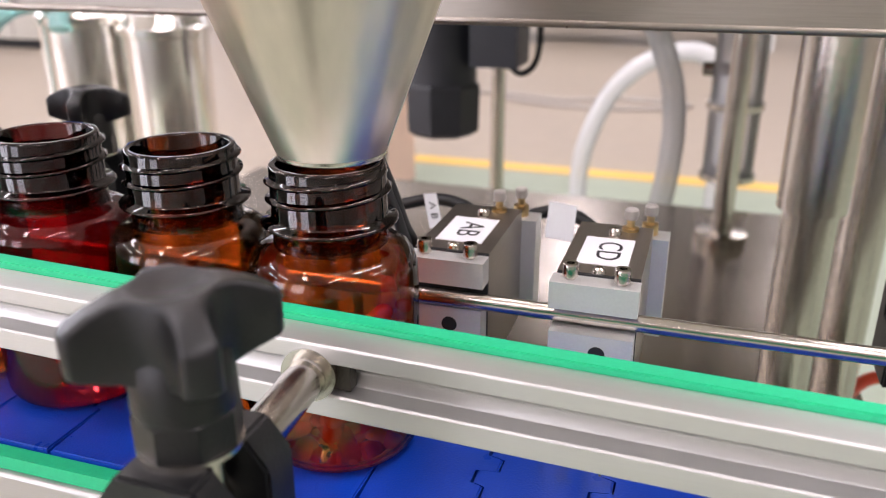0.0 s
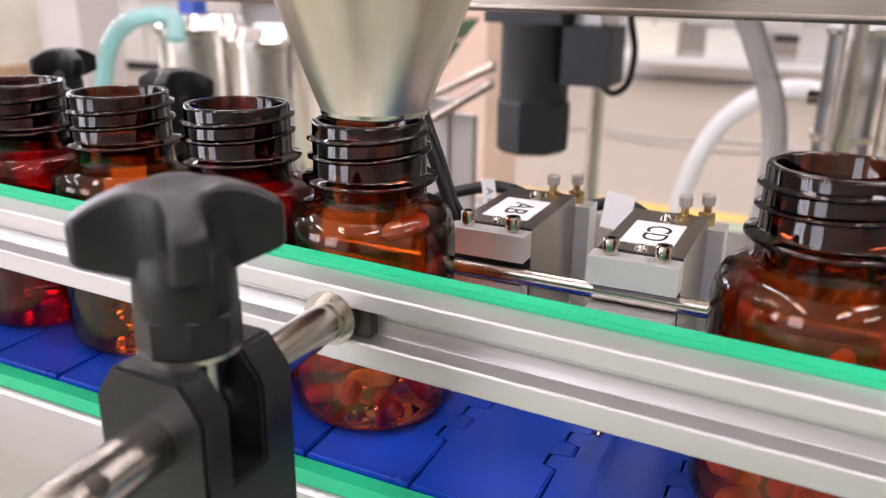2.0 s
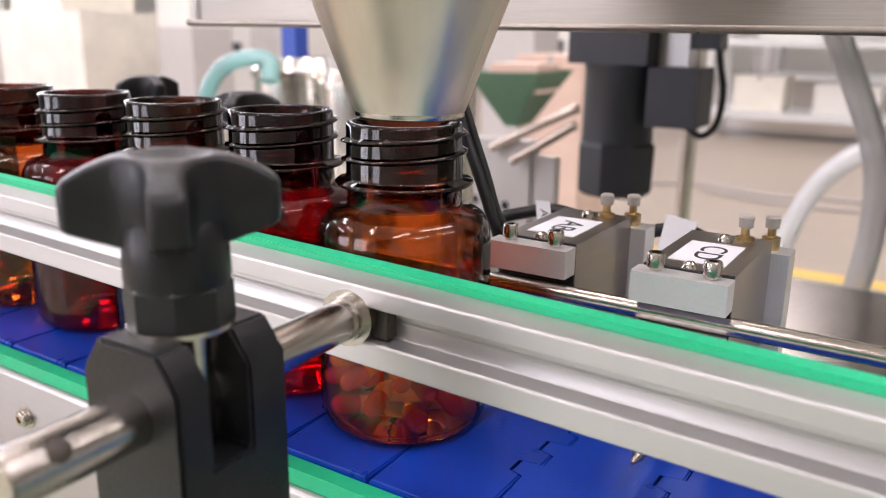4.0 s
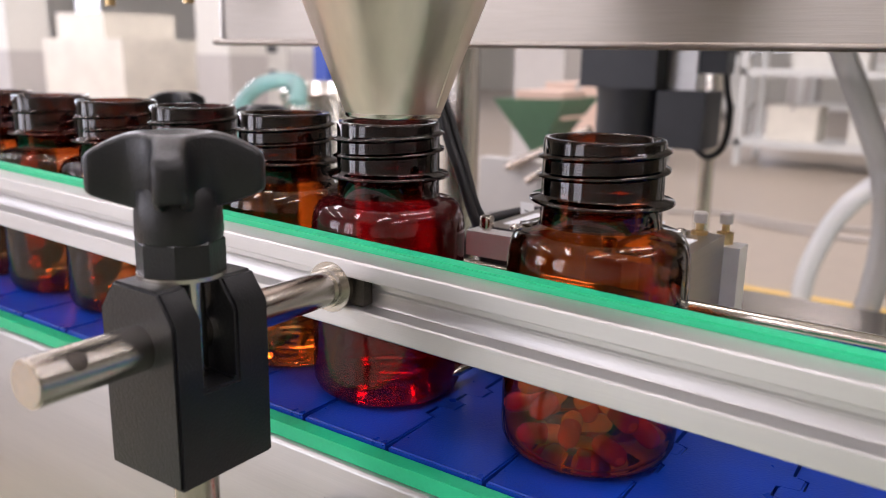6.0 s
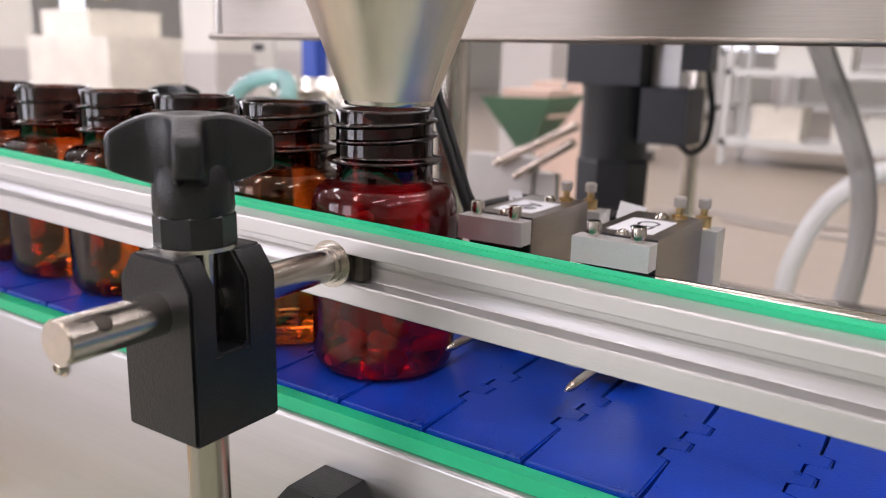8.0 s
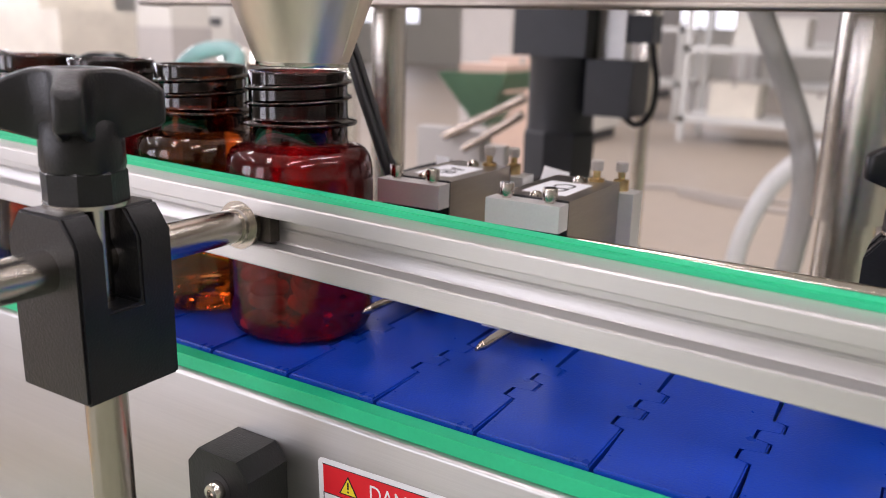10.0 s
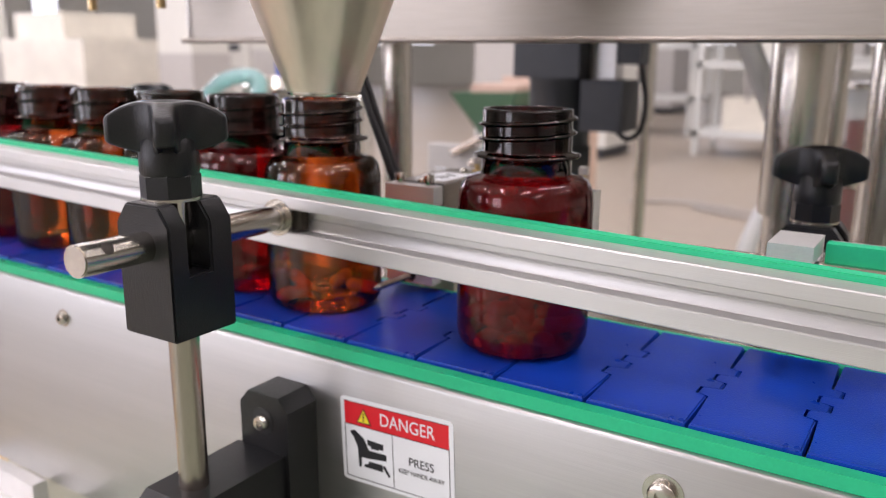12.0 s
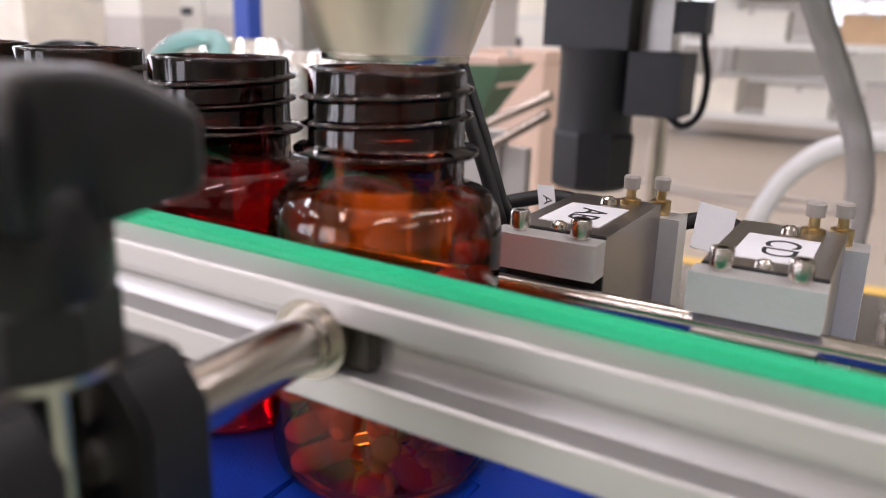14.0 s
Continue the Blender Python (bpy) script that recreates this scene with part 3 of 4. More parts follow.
def rect(x0, x1, y0, y1):
    return [(x0, y0), (x1, y0), (x1, y1), (x0, y1)]


flat(rounded(-0.0294, 0.0294, -0.0205, 0.0192, 0.0022), 0.0002, WHITE, "sheet", "white vinyl sheet")
flat(rect(-0.0272, 0.0272, 0.0066, 0.0170), 0.0003, RED, "red_band")
for q in (rect(-0.0274, 0.0274, 0.0170, 0.01725), rect(-0.0274, 0.0274, 0.0063, 0.0066), rect(-0.0274, 0.0274, -0.0188, -0.0185), rect(-0.0274, -0.0271, -0.0185, 0.0066), rect(0.0271, 0.0274, -0.0185, 0.0066), rect(-0.0016, -0.0013, -0.0185, 0.0064)):
    flat(q, 0.00035, INK_AND_SHADE, "rule")
flat([(-0.0205, 0.0080), (-0.0125, 0.0080), (-0.0165, 0.0152)], 0.00045, INK_AND_SHADE, "triangle_rim")
flat([(-0.0197, 0.0085), (-0.0133, 0.0085), (-0.0165, 0.0143)], 0.00055, YELLOW, "triangle", "yellow warning triangle")
flat(rect(-0.0168, -0.0162, 0.0104, 0.0130), 0.00065, INK_AND_SHADE, "mark")
flat(rect(-0.0168, -0.0162, 0.0092, 0.0098), 0.00065, INK_AND_SHADE, "mark")
# the pictogram as plain slabs
flat([(-0.0245, 0.0030), (-0.0222, 0.0042), (-0.0170, 0.0010), (-0.0145, -0.0040), (-0.0050, -0.0040), (-0.0050, -0.0068), (-0.0150, -0.0080), (-0.0185, -0.0080), (-0.0190, -0.0130), (-0.0202, -0.0130), (-0.0205, -0.0040), (-0.0225, 0.0005)], 0.0004, INK_AND_SHADE, "pictogram_slab")
flat([(-0.0150, 0.0010), (-0.0065, 0.0005), (-0.0065, -0.0022), (-0.0088, -0.0022), (-0.0092, -0.0028), (-0.0130, -0.0028), (-0.0136, -0.0016), (-0.0150, -0.0016)], 0.0004, INK_AND_SHADE, "pictogram_press")
flat([(-0.0148, -0.0092), (-0.0072, -0.0092), (-0.0072, -0.0124), (-0.0172, -0.0124), (-0.0172, -0.0112), (-0.0148, -0.0106)], 0.0004, INK_AND_SHADE, "pictogram_press")
flat([(-0.0062, -0.0092), (-0.0032, -0.0135), (-0.0040, -0.0144), (-0.0072, -0.0100)], 0.0004, INK_AND_SHADE, "pictogram_slab")
lettering("DANGER", 0.0082, WHITE, sign, S @ Matrix.Translation((0.0062, 0.0117, 0.0004)), squeeze=0.86)
lettering("PRESS", 0.0056, INK_AND_SHADE, sign, S @ Matrix.Translation((0.0132, -0.0040, 0.0004)), squeeze=0.92)
lettering("KEEP HANDS AWAY", 0.0030, INK_AND_SHADE, sign, S @ Matrix.Translation((0.0130, -0.0091, 0.0004)), squeeze=0.86)

# ---- the far side of the belt: rod rail, escapement cylinders ----
back_rail = thing("back_guide_rod", "polished steel guide rod behind the bottles", "guide rail", (0, 0.2502, 0.998))
part("shaft", rod((-0.62, 0.2536, 0.9990), (0.62, 0.2536, 0.9965), 0.0031, 24), CHROME, back_rail)

gates = []


def stop_gate(dx, dy, letters):
    gate = thing("stop_cylinder", "steel pneumatic stop cylinder lettered %s beside the belt" % letters, "cylinder", (-0.024 + dx, 0.28 + dy, 0.95), "bottle stop cylinders")
    x0, x1, y0 = -0.0402 + dx, -0.0094 + dx, 0.2456 + dy
    part("front_plate", box(x0, x1, y0, y0 + 0.0085, 1.0030, 1.0131), ALU_CAST, gate, "machined aluminium front plate", bevel=0.0005)
    low = box(x0 + 0.0006, x1 - 0.0006, y0, y0 + 0.0085, 0.9608, 0.9942)
    lower = part("lower_plate", low, ALU_CAST, gate, "machined aluminium lower plate", bevel=0.0005)
    # uncut bore, its shade painted by a black disc
    part("hole", rod((-0.0223 + dx, y0 - 0.0003, 0.9873), (-0.0223 + dx, y0 + 0.001, 0.9873), 0.0030, 24), INK_AND_SHADE, lower, "black disc painted as the shade in a bore")
    part("gasket", box(x0 + 0.0015, x1 - 0.0003, y0 + 0.0086, y0 + 0.0098, 0.962, 1.0138), RUBBER, gate, "black gasket", bevel=0.0003)
    body = part("body", box(x0 + 0.0010, x1 - 0.0004, y0 + 0.0099, 0.3110 + dy, 0.9620, 1.0134), DARK_STEEL, gate, "brown-tinted steel cylinder body", bevel=0.0010)
    part("end_cap", box(x0 + 0.002, x1 + 0.006, 0.3111 + dy, 0.3230 + dy, 0.9650, 1.0085), ALU_CAST, gate, bevel=0.0012)
    for sx, r in ((0.0065, 0.0028), (0.0245, 0.0028)):
        part("screw", lathe([(0, 0.0020), (0.0013, 0.0020), (0.0014, 0.0056), (0.0026, 0.0056), (r + 0.0001, 0.0050), (r + 0.0001, 0.0008), (0.0019, 0.0006), (0.0019, -0.0012), (0, -0.0012)], 24, (x0 + sx, y0 + 0.0052, 1.0133)), CHROME, gate, "steel socket screw")
    part("screw", lathe([(0, 0.0009), (0.001, 0.0009), (0.0012, 0.0020), (0.0022, 0.0014), (0.0026, 0), (0, 0)], 20, (x0 + 0.0155, y0 + 0.0125, 1.0135)), CHROME, gate, "low round screw")
    part("screw", lathe([(0, 0.0009), (0.001, 0.0009), (0.0012, 0.0024), (0.0024, 0.0016), (0.0028, 0), (0, 0)], 20, (x0 + 0.016, 0.3000 + dy, 1.0135)), CHROME, gate, "low round screw")
    tag = part("tag", box(x0 + 0.0060, x1 - 0.0060, 0.2650 + dy, 0.2935 + dy, 1.0134, 1.0137), WHITE, gate, "white paper tag", smooth=False)
    lettering(letters, 0.0130, INK_AND_SHADE, tag, Matrix.Translation((x0 + 0.0160, 0.2793 + dy, 1.0138)) @ pose(0, 0, 0, 0, 0, -90), squeeze=1.05)
    for fx, fy, h in ((0.0215, 0.3060, 0.0), (0.0285, 0.3180, 0.0035)):
        p = (x0 + fx, fy + dy, 1.0085 + (0.0050 if fy < 0.312 else 0.0) + h)
        part("fitting", lathe([(0, -0.004), (0.0034, -0.004), (0.0034, 0.0012), (0.0016, 0.0016), (0.0016, 0.0048), (0, 0.0048)], 18, p), BRASS, gate, "brass throttle fitting")
        part("throttle_knob", lathe([(0, 0.0048), (0.0026, 0.0048), (0.0028, 0.0085), (0.0022, 0.0092), (0, 0.0092)], 14, p), SHELF_GREY, gate)
    pin = part("stop_pin", rod((-0.0238 + dx, y0 - 0.028, 0.9650), (-0.0238 + dx, y0 + 0.005, 0.9650), 0.0018, 20), POST, gate, "pointed steel stop pin")
    tip = rod((-0.0238 + dx, y0 - 0.033, 0.9650), (-0.0238 + dx, y0 - 0.028, 0.9650), 0.0006, 20, None, 0.0018)
    part("pin_tip", tip, POST, pin)
    # black disc round the pin paints the shade of its bore
    part("pin_bore", rod((-0.0238 + dx, y0 - 0.0003, 0.9650), (-0.0238 + dx, y0 + 0.0015, 0.9650), 0.0034, 24), INK_AND_SHADE, lower, "black disc painted as the shade in a bore")
    mount = box(x0 + 0.006, x1 - 0.006, 0.2760 + dy, 0.3050 + dy, 0.801, 0.9622)
    part("mount", mount, STEEL, gate, bevel=0.001)
    gates.append(pin)
    return gate


stop_gate(0, 0, "CD")
stop_gate(-0.0566, 0.0075, "AB")
slip = thing("paper_tag", "loose white paper tag lettered A B on a cable", "tag", (-0.115, 0.315, 1.01))
T1 = Matrix.Translation((-0.1120, 0.332, 1.0040)) @ pose(0, 0, 0, 62, 8, 55) @ Matrix.Scale(0.75, 4)
bm = box(-0.005, 0.005, -0.011, 0.011, -0.0002, 0.0002)
bmesh.ops.transform(bm, matrix=T1, verts=bm.verts)
part("sheet", bm, WHITE, slip, smooth=False)
lettering("A B", 0.0075, INK_AND_SHADE, slip, T1 @ Matrix.Translation((0, 0, 0.0003)) @ pose(0, 0, 0, 0, 0, -90))
flag = thing("paper_flag", "folded white paper flag on a black air hose", "tag", (-0.048, 0.335, 1.005))
bm = box(-0.0065, 0.0065, -0.0085, 0.0085, -0.0002, 0.0002)
bmesh.ops.transform(bm, matrix=Matrix.Translation((-0.0520, 0.3360, 1.0035)) @ pose(0, 0, 0, 58, 12, 20), verts=bm.verts)
part("sheet", bm, WHITE, flag, smooth=False)
solo("air_hose", sweep([(-0.020, 0.318, 0.990), (-0.040, 0.345, 1.000), (-0.062, 0.352, 1.002), (-0.095, 0.340, 0.985), (-0.12, 0.36, 0.93), (-0.13, 0.40, 0.81)], 0.0030), RUBBER, "black air hose behind the cylinders", "hose")
solo("air_hose", sweep([(-0.076, 0.324, 0.992), (-0.100, 0.345, 1.003), (-0.125, 0.346, 1.003), (-0.155, 0.345, 0.985), (-0.17, 0.37, 0.92), (-0.18, 0.41, 0.81)], 0.0030), RUBBER, "black air hose behind the cylinders", "hose")

# ---- clamps behind the belt ----
def rear_clamp(x, y, top, turn):
    at = (x, y, top - 0.0365)
    ob = thing("rear_clamp", "black nylon clamp with star knob behind the belt", "clamp", (x, y, top - 0.09), "rear rail clamps")
    m = Matrix.Translation((0, 0, 0))
    clamp_block(ob, x - 0.0155, x + 0.0155, y - 0.0147, y + 0.0147, top - 0.088, top - 0.0365, top - 0.063, m)
    knob(ob, at, turn)
    part("post", rod((x, y, 0.801), (x, y, top - 0.087), 0.006, 24), POST, ob, "turned steel post")


rear_clamp(-0.434, 0.371, 1.0530, 75)
rear_clamp(-0.310, 0.342, 1.0500, 20)
rear_clamp(0.1020, 0.338, 1.0375, 20)
holder = thing("rail_holder", "machined aluminium block holding the rear rail", "bracket", (0.108, 0.245, 0.97))
part("upper_block", box(0.0996, 0.1165, 0.2370, 0.2640, 1.0025, 1.0095), ALU_CAST, holder, bevel=0.0005)
part("web", box(0.1010, 0.1150, 0.2520, 0.2610, 0.9760, 1.0025), ALU_CAST, holder, bevel=0.0005)
part("lower_block", box(0.0990, 0.1140, 0.2380, 0.2640, 0.9700, 0.9760), ALU_CAST, holder, bevel=0.0005)
part("stud", rod((0.108, 0.262, 0.990), (0.108, 0.322, 0.990), 0.005, 24), CHROME, holder, "steel stud")
rear_strip = thing("rear_guide_strip", "green plastic strip on an aluminium rear guide rail", "guide rail", (0.3, 0.25, 0.99))
part("strip", box(0.1185, 0.62, 0.2545, 0.2610, 0.9830, 1.0080), GREEN, rear_strip, "green plastic strip", bevel=0.0005)
part("channel", box(0.1185, 0.62, 0.2612, 0.2700, 0.9845, 1.0065), ALU, rear_strip, bevel=0.0005)

# ---- funnel and filling head ----
FX, FY = -0.1070, 0.2180
funnel = thing("filling_funnel", "brushed stainless steel funnel over the bottle necks", "funnel", (FX, FY, 1.06))
def rolled_cone(profile, seg=192):
    """Sheet steel bent by hand: the round is made of soft, uneven flats."""
    bm = lathe(profile, seg, (FX, FY, 1.0600))
    for v in bm.verts:
        a = math.atan2(v.co.y - FY, v.co.x - FX)
        f = 1 + 0.012 * math.sin(7 * a + 0.6) * math.sin(3 * a + 1.9) + 0.0045 * math.sin(17 * a + 2.2 * math.sin(2 * a))
        up = min(1, max(0, (v.co.z - 1.064) / 0.03))
        f = 1 + (f - 1) * up
        v.co.x, v.co.y = FX + (v.co.x - FX) * f, FY + (v.co.y - FY) * f
    return bm


part("cone", rolled_cone([(0.0168, 0.0016), (0.0176, 0.0016), (0.0182, 0.003)] + [(0.0182 + 0.0458 * j / 10, 0.003 + 0.120 * j / 10) for j in range(1, 11)] + [(0.0632, 0.1232), (0.0172, 0.0032), (0.0168, 0.0016)]), FUNNEL, funnel, "brushed conical sheet")
part("lip", lathe([(0.0164, 0.0), (0.0171, -0.0002), (0.0175, 0.0004), (0.0175, 0.0017), (0.0164, 0.0017), (0.0164, 0.0)], 72, (FX, FY, 1.0600)), CHROME, funnel, "bright rolled outlet lip")
part("collar", lathe([(0.0632, 0.1230), (0.0642, 0.1230), (0.0642, 0.1500), (0.0632, 0.1500), (0.0632, 0.1230)], 72, (FX, FY, 1.0600)), FUNNEL, funnel)
part("seam", sweep([(FX + 0.0186, FY + 0.0012, 1.0640), (FX + 0.0636, FY + 0.0012, 1.1825)], 0.0004, 6), FUNNEL, funnel, "weld seam")
sensor = thing("sensor_cable", "black sensor cables hanging behind the bottle", "cable", (-0.085, 0.262, 1.0))
part("cable", sweep([(-0.136, 0.262, 1.1000), (-0.1225, 0.262, 1.070), (-0.1164, 0.262, 1.0575), (-0.1120, 0.262, 1.0468), (-0.1068, 0.262, 1.0351), (-0.1024, 0.264, 1.021), (-0.102, 0.274, 1.000), (-0.110, 0.30, 0.94), (-0.110, 0.32, 0.80)], 0.0022), RUBBER, sensor)
part("cable", sweep([(-0.133, 0.265, 1.1000), (-0.1200, 0.265, 1.070), (-0.1142, 0.265, 1.0570), (-0.1100, 0.265, 1.0465), (-0.1052, 0.265, 1.0348), (-0.1012, 0.267, 1.0205), (-0.100, 0.280, 1.000), (-0.105, 0.305, 0.94), (-0.105, 0.32, 0.80)], 0.0018), RUBBER, sensor)

# ---- the counting machine behind ----
deck = thing("machine_deck", "brushed stainless steel deck of the counting machine", "machine", (0.2, 0.8, 1.09))
part("deck_plate", prism(rounded(-0.380, 1.30, 0.3585, 1.52, 0.020), "z", 1.1925, 1.2000), DECK, deck, "brushed stainless top plate", bevel=0.001)
bend = [(-0.380, 0.388), (-0.380, 0.3785)] + [(-0.360 - 0.020 * math.cos(radians(a)), 0.3785 - 0.020 * math.sin(radians(a))) for a in (15, 30, 45, 60, 75)] + [(-0.360, 0.3585), (1.30, 0.3585)]
inner = [(1.30, 0.3615), (-0.360, 0.3615)] + [(-0.360 - 0.017 * math.cos(radians(a)), 0.3785 - 0.017 * math.sin(radians(a))) for a in (75, 60, 45, 30, 15)] + [(-0.377, 0.3785), (-0.377, 0.388)]
part("apron", prism(bend + inner, "z", 1.0888, 1.1925), DECK, deck, "brushed stainless apron with a rounded corner")
hem = [(x, y, 1.0883) for x, y in ((-0.3785, 0.388), (-0.3785, 0.3785), (-0.3727, 0.3655), (-0.360, 0.3600), (-0.2, 0.3600), (0.5, 0.3600), (1.30, 0.3600))]
part("hem", sweep(hem, 0.0021, 12), DARK_STEEL, deck, "rolled lower hem")
for nx in (-0.401, -0.324):
    noz = thing("chute_nozzle", "small steel nozzle hanging over the bottle queue", "nozzle", (nx, 0.30, 1.11))
    part("tube", rod((nx, 0.30, 1.117), (nx, 0.30, 1.20), 0.0042, 20), POST, noz)
    part("tip", rod((nx, 0.30, 1.109), (nx, 0.30, 1.118), 0.0032, 20), BRASS, noz)
    part("holder", box(nx - 0.008, nx + 0.008, 0.29, 0.362, 1.180, 1.196), STEEL, noz, bevel=0.001)

cabinet = thing("machine_cabinet", "stainless steel base cabinet under the columns", "cabinet", (0, 0.65, 0.0))
part("top_plate", box(-0.62, 0.140, 0.2745, 1.02, 0.792, 0.800), CABINET, cabinet, "dark reflective steel top plate", bevel=0.002)
part("carcass", box(-0.60, 0.120, 0.30, 1.00, 0.08, 0.792), STEEL, cabinet, bevel=0.004)
for fx in (-0.55, 0.07):
    for fy in (0.35, 0.95):
        part("foot", rod((fx, fy, 0), (fx, fy, 0.08), 0.03, 24), RUBBER, cabinet)


def column(x, y, r, z0, z1, collar_z=None, thin=0.75, mat=CHROME, flange=0.0):
    col = thing("machine_column", "polished steel column carrying the machine deck", "column", (x, y, z0), "deck columns")
    if collar_z:
        part("sleeve", rod((x, y, collar_z), (x, y, z1), r, 40), mat, col, "polished outer sleeve", bevel=0.0008)
        part("shaft", rod((x, y, z0), (x, y, collar_z), r * thin, 40), mat, col)
    else:
        part("shaft", rod((x, y, z0), (x, y, z1), r, 40), mat, col)
    if flange:
        part("flange", lathe([(0, 0), (flange, 0), (flange, 0.012), (r * 1.1, 0.014), (r * 1.05, 0.030), (0, 0.030)], 40, (x, y, z0)), mat, col, "round base flange")


column(0.068, 0.470, 0.0190, 0.800, 1.1924, 0.9790, 0.80)
column(0.113, 0.560, 0.0150, 0.800, 1.1924, None)
column(0.0352, 0.900, 0.0115, 0.800, 1.1924, None, flange=0.028)
column(-0.245, 0.470, 0.0125, 0.800, 1.1924, None)
column(-0.3560, 1.4175, 0.0175, 0.0, 1.1924, 0.960, 0.75)

motor = thing("gear_motor", "dark grey gear motor hanging under the deck", "motor", (-0.293, 0.90, 0.91))
part("gearbox", box(-0.340, -0.250, 0.857, 0.945, 1.0510, 1.1924), GUN, motor, bevel=0.003)
part("motor_body", lathe([(0, 0.060), (0.0400, 0.060), (0.0400, 0.1435), (0.0415, 0.1455), (0.0415, 0.1490), (0, 0.1490)], 40, (-0.293, 0.90, 0.9020)), GUN, motor, "round motor housing")
part("fan_cover", lathe([(0, 0.0), (0.036, 0.0), (0.0445, 0.006), (0.0455, 0.058), (0.0435, 0.062), (0, 0.062)], 8, (-0.293, 0.90, 0.9020)), GUN, motor, "faceted fan cover", smooth=False, bevel=0.002)
part("terminal_box", box(-0.252, -0.198, 0.870, 0.932, 0.986, 1.0490), GUN, motor, bevel=0.003)
part("bracket", box(-0.248, -0.216, 0.89, 0.92, 1.0500, 1.1924), ALU_CAST, motor, bevel=0.001)
part("relay", box(-0.214, -0.184, 0.89, 0.92, 1.0680, 1.0990), GUN, motor, bevel=0.002)
part("cable", sweep([(-0.190, 0.905, 1.099), (-0.187, 0.905, 1.060), (-0.180, 0.905, 1.025), (-0.184, 0.905, 0.990), (-0.200, 0.905, 0.976), (-0.217, 0.905, 0.986)], 0.0036), RUBBER, motor, "black power cable")


def hose(points, r, mat, label):
    ob = thing("hose", label, "hose", points[0])
    part("tube", sweep(points, r, 16), mat, ob)
    a, b = Vector(points[0]), Vector(points[1])
    part("coupling", rod(a, a + (b - a).normalized() * 0.03, r * 1.2, 24), STEEL, ob, "steel hose coupling", bevel=0.001)


hose([(-0.318, 2.200, 0.020), (-0.318, 2.200, 0.250), (-0.317, 2.200, 0.402), (-0.314, 2.200, 0.522), (-0.294, 2.200, 0.609), (-0.253, 2.200, 0.709), (-0.196, 2.200, 0.779), (-0.139, 2.200, 0.819), (-0.074, 2.200, 0.839), (-0.015, 2.200, 0.835), (0.030, 2.200, 0.790), (0.048, 2.200, 0.650), (0.050, 2.200, 0.300), (0.050, 2.200, 0.020)], 0.0250, HOSE, "milky plastic suction hose bent in an arch behind the machine")
hose([(-0.160, 1.1, 1.192), (-0.128, 1.1, 1.140), (-0.099, 1.1, 1.078), (-0.071, 1.1, 1.018), (-0.045, 1.1, 0.954), (-0.034, 1.1, 0.892), (-0.036, 1.1, 0.820), (-0.048, 1.1, 0.730), (-0.060, 1.1, 0.600)], 0.0155, HOSE, "milky plastic suction hose hanging from the deck")

filt = thing("air_filter", "clear and steel air filter vessel on the machine", "filter", (0.05, 1.05, 0.80))
part("vessel", rod((0.040, 1.09, 0.83), (0.040, 1.09, 1.04), 0.032, 32), VESSEL, filt, "clear vessel")
part("core", rod((0.040, 1.09, 0.84), (0.040, 1.09, 1.00), 0.012, 24), RED_PAINT, filt, "reddish core")
for zz in (0.822, 0.915, 1.040):
    part("band", rod((0.040, 1.09, zz), (0.040, 1.09, zz + 0.008), 0.036, 32), CHROME, filt, "steel band")
part("stand", rod((0.040, 1.09, 0.60), (0.040, 1.09, 0.822), 0.010, 20), CHROME, filt)
part("stand_foot", rod((0.040, 1.09, 0.0), (0.040, 1.09, 0.60), 0.016, 20), CHROME, filt)
part("stub", rod((-0.004, 1.095, 0.9625), (0.036, 1.09, 0.964), 0.009, 20), POST, filt)

tie = thing("red_strap", "orange-red plastic strap lying on the cabinet edge", "strap", (0.12, 0.56, 0.80))
part("band", sweep([(0.127, 0.575, 0.8052), (0.135, 0.588, 0.8085), (0.146, 0.597, 0.8120), (0.158, 0.600, 0.8140)], 0.0048, 10), RED_PAINT, tie)
# ---- machines and stores of the hall, beyond the deck ----
def canister(x, y, r, z0, z1):
    ob = thing("steel_canister", "polished steel canister on a machine beside the belt", "canister", (x, y, 0), "steel canisters")
    part("vessel", lathe([(0, 0), (r, 0), (r, z1 - z0 - 0.03), (r * 1.06, z1 - z0 - 0.028), (r * 1.06, z1 - z0 - 0.018), (r, z1 - z0 - 0.016), (r * 0.9, z1 - z0), (0, z1 - z0)], 40, (x, y, z0)), BRIGHT, ob, "polished vessel")
    part("stand", rod((x, y, 0), (x, y, z0), r * 0.5, 24), STEEL, ob)


canister(-0.818, 0.93, 0.060, 0.72, 1.042)
canister(-0.694, 0.93, 0.057, 0.72, 1.030)
canister(-0.940, 1.10, 0.052, 0.72, 1.030)
hose([(-0.955, 0.86, 0.88), (-0.946, 0.86, 0.943), (-0.922, 0.86, 1.000), (-0.880, 0.86, 1.032), (-0.838, 0.87, 1.042), (-0.808, 0.87, 1.036), (-0.800, 0.86, 1.010)], 0.0125, CYAN, "translucent cyan hose on the steel canisters")

chute = thing("feed_chute", "pale grey feed chute with polished steel tubes", "machine", (-0.45, 0.92, 0.80))
part("slab", box(-0.520, -0.418, 0.93, 0.955, 0.80, 0.948), SLAB, chute, "pale grey slab", bevel=0.003)
part("side_plate", box(-0.417, -0.385, 0.935, 0.95, 0.80, 0.930), SLAB, chute, bevel=0.002)
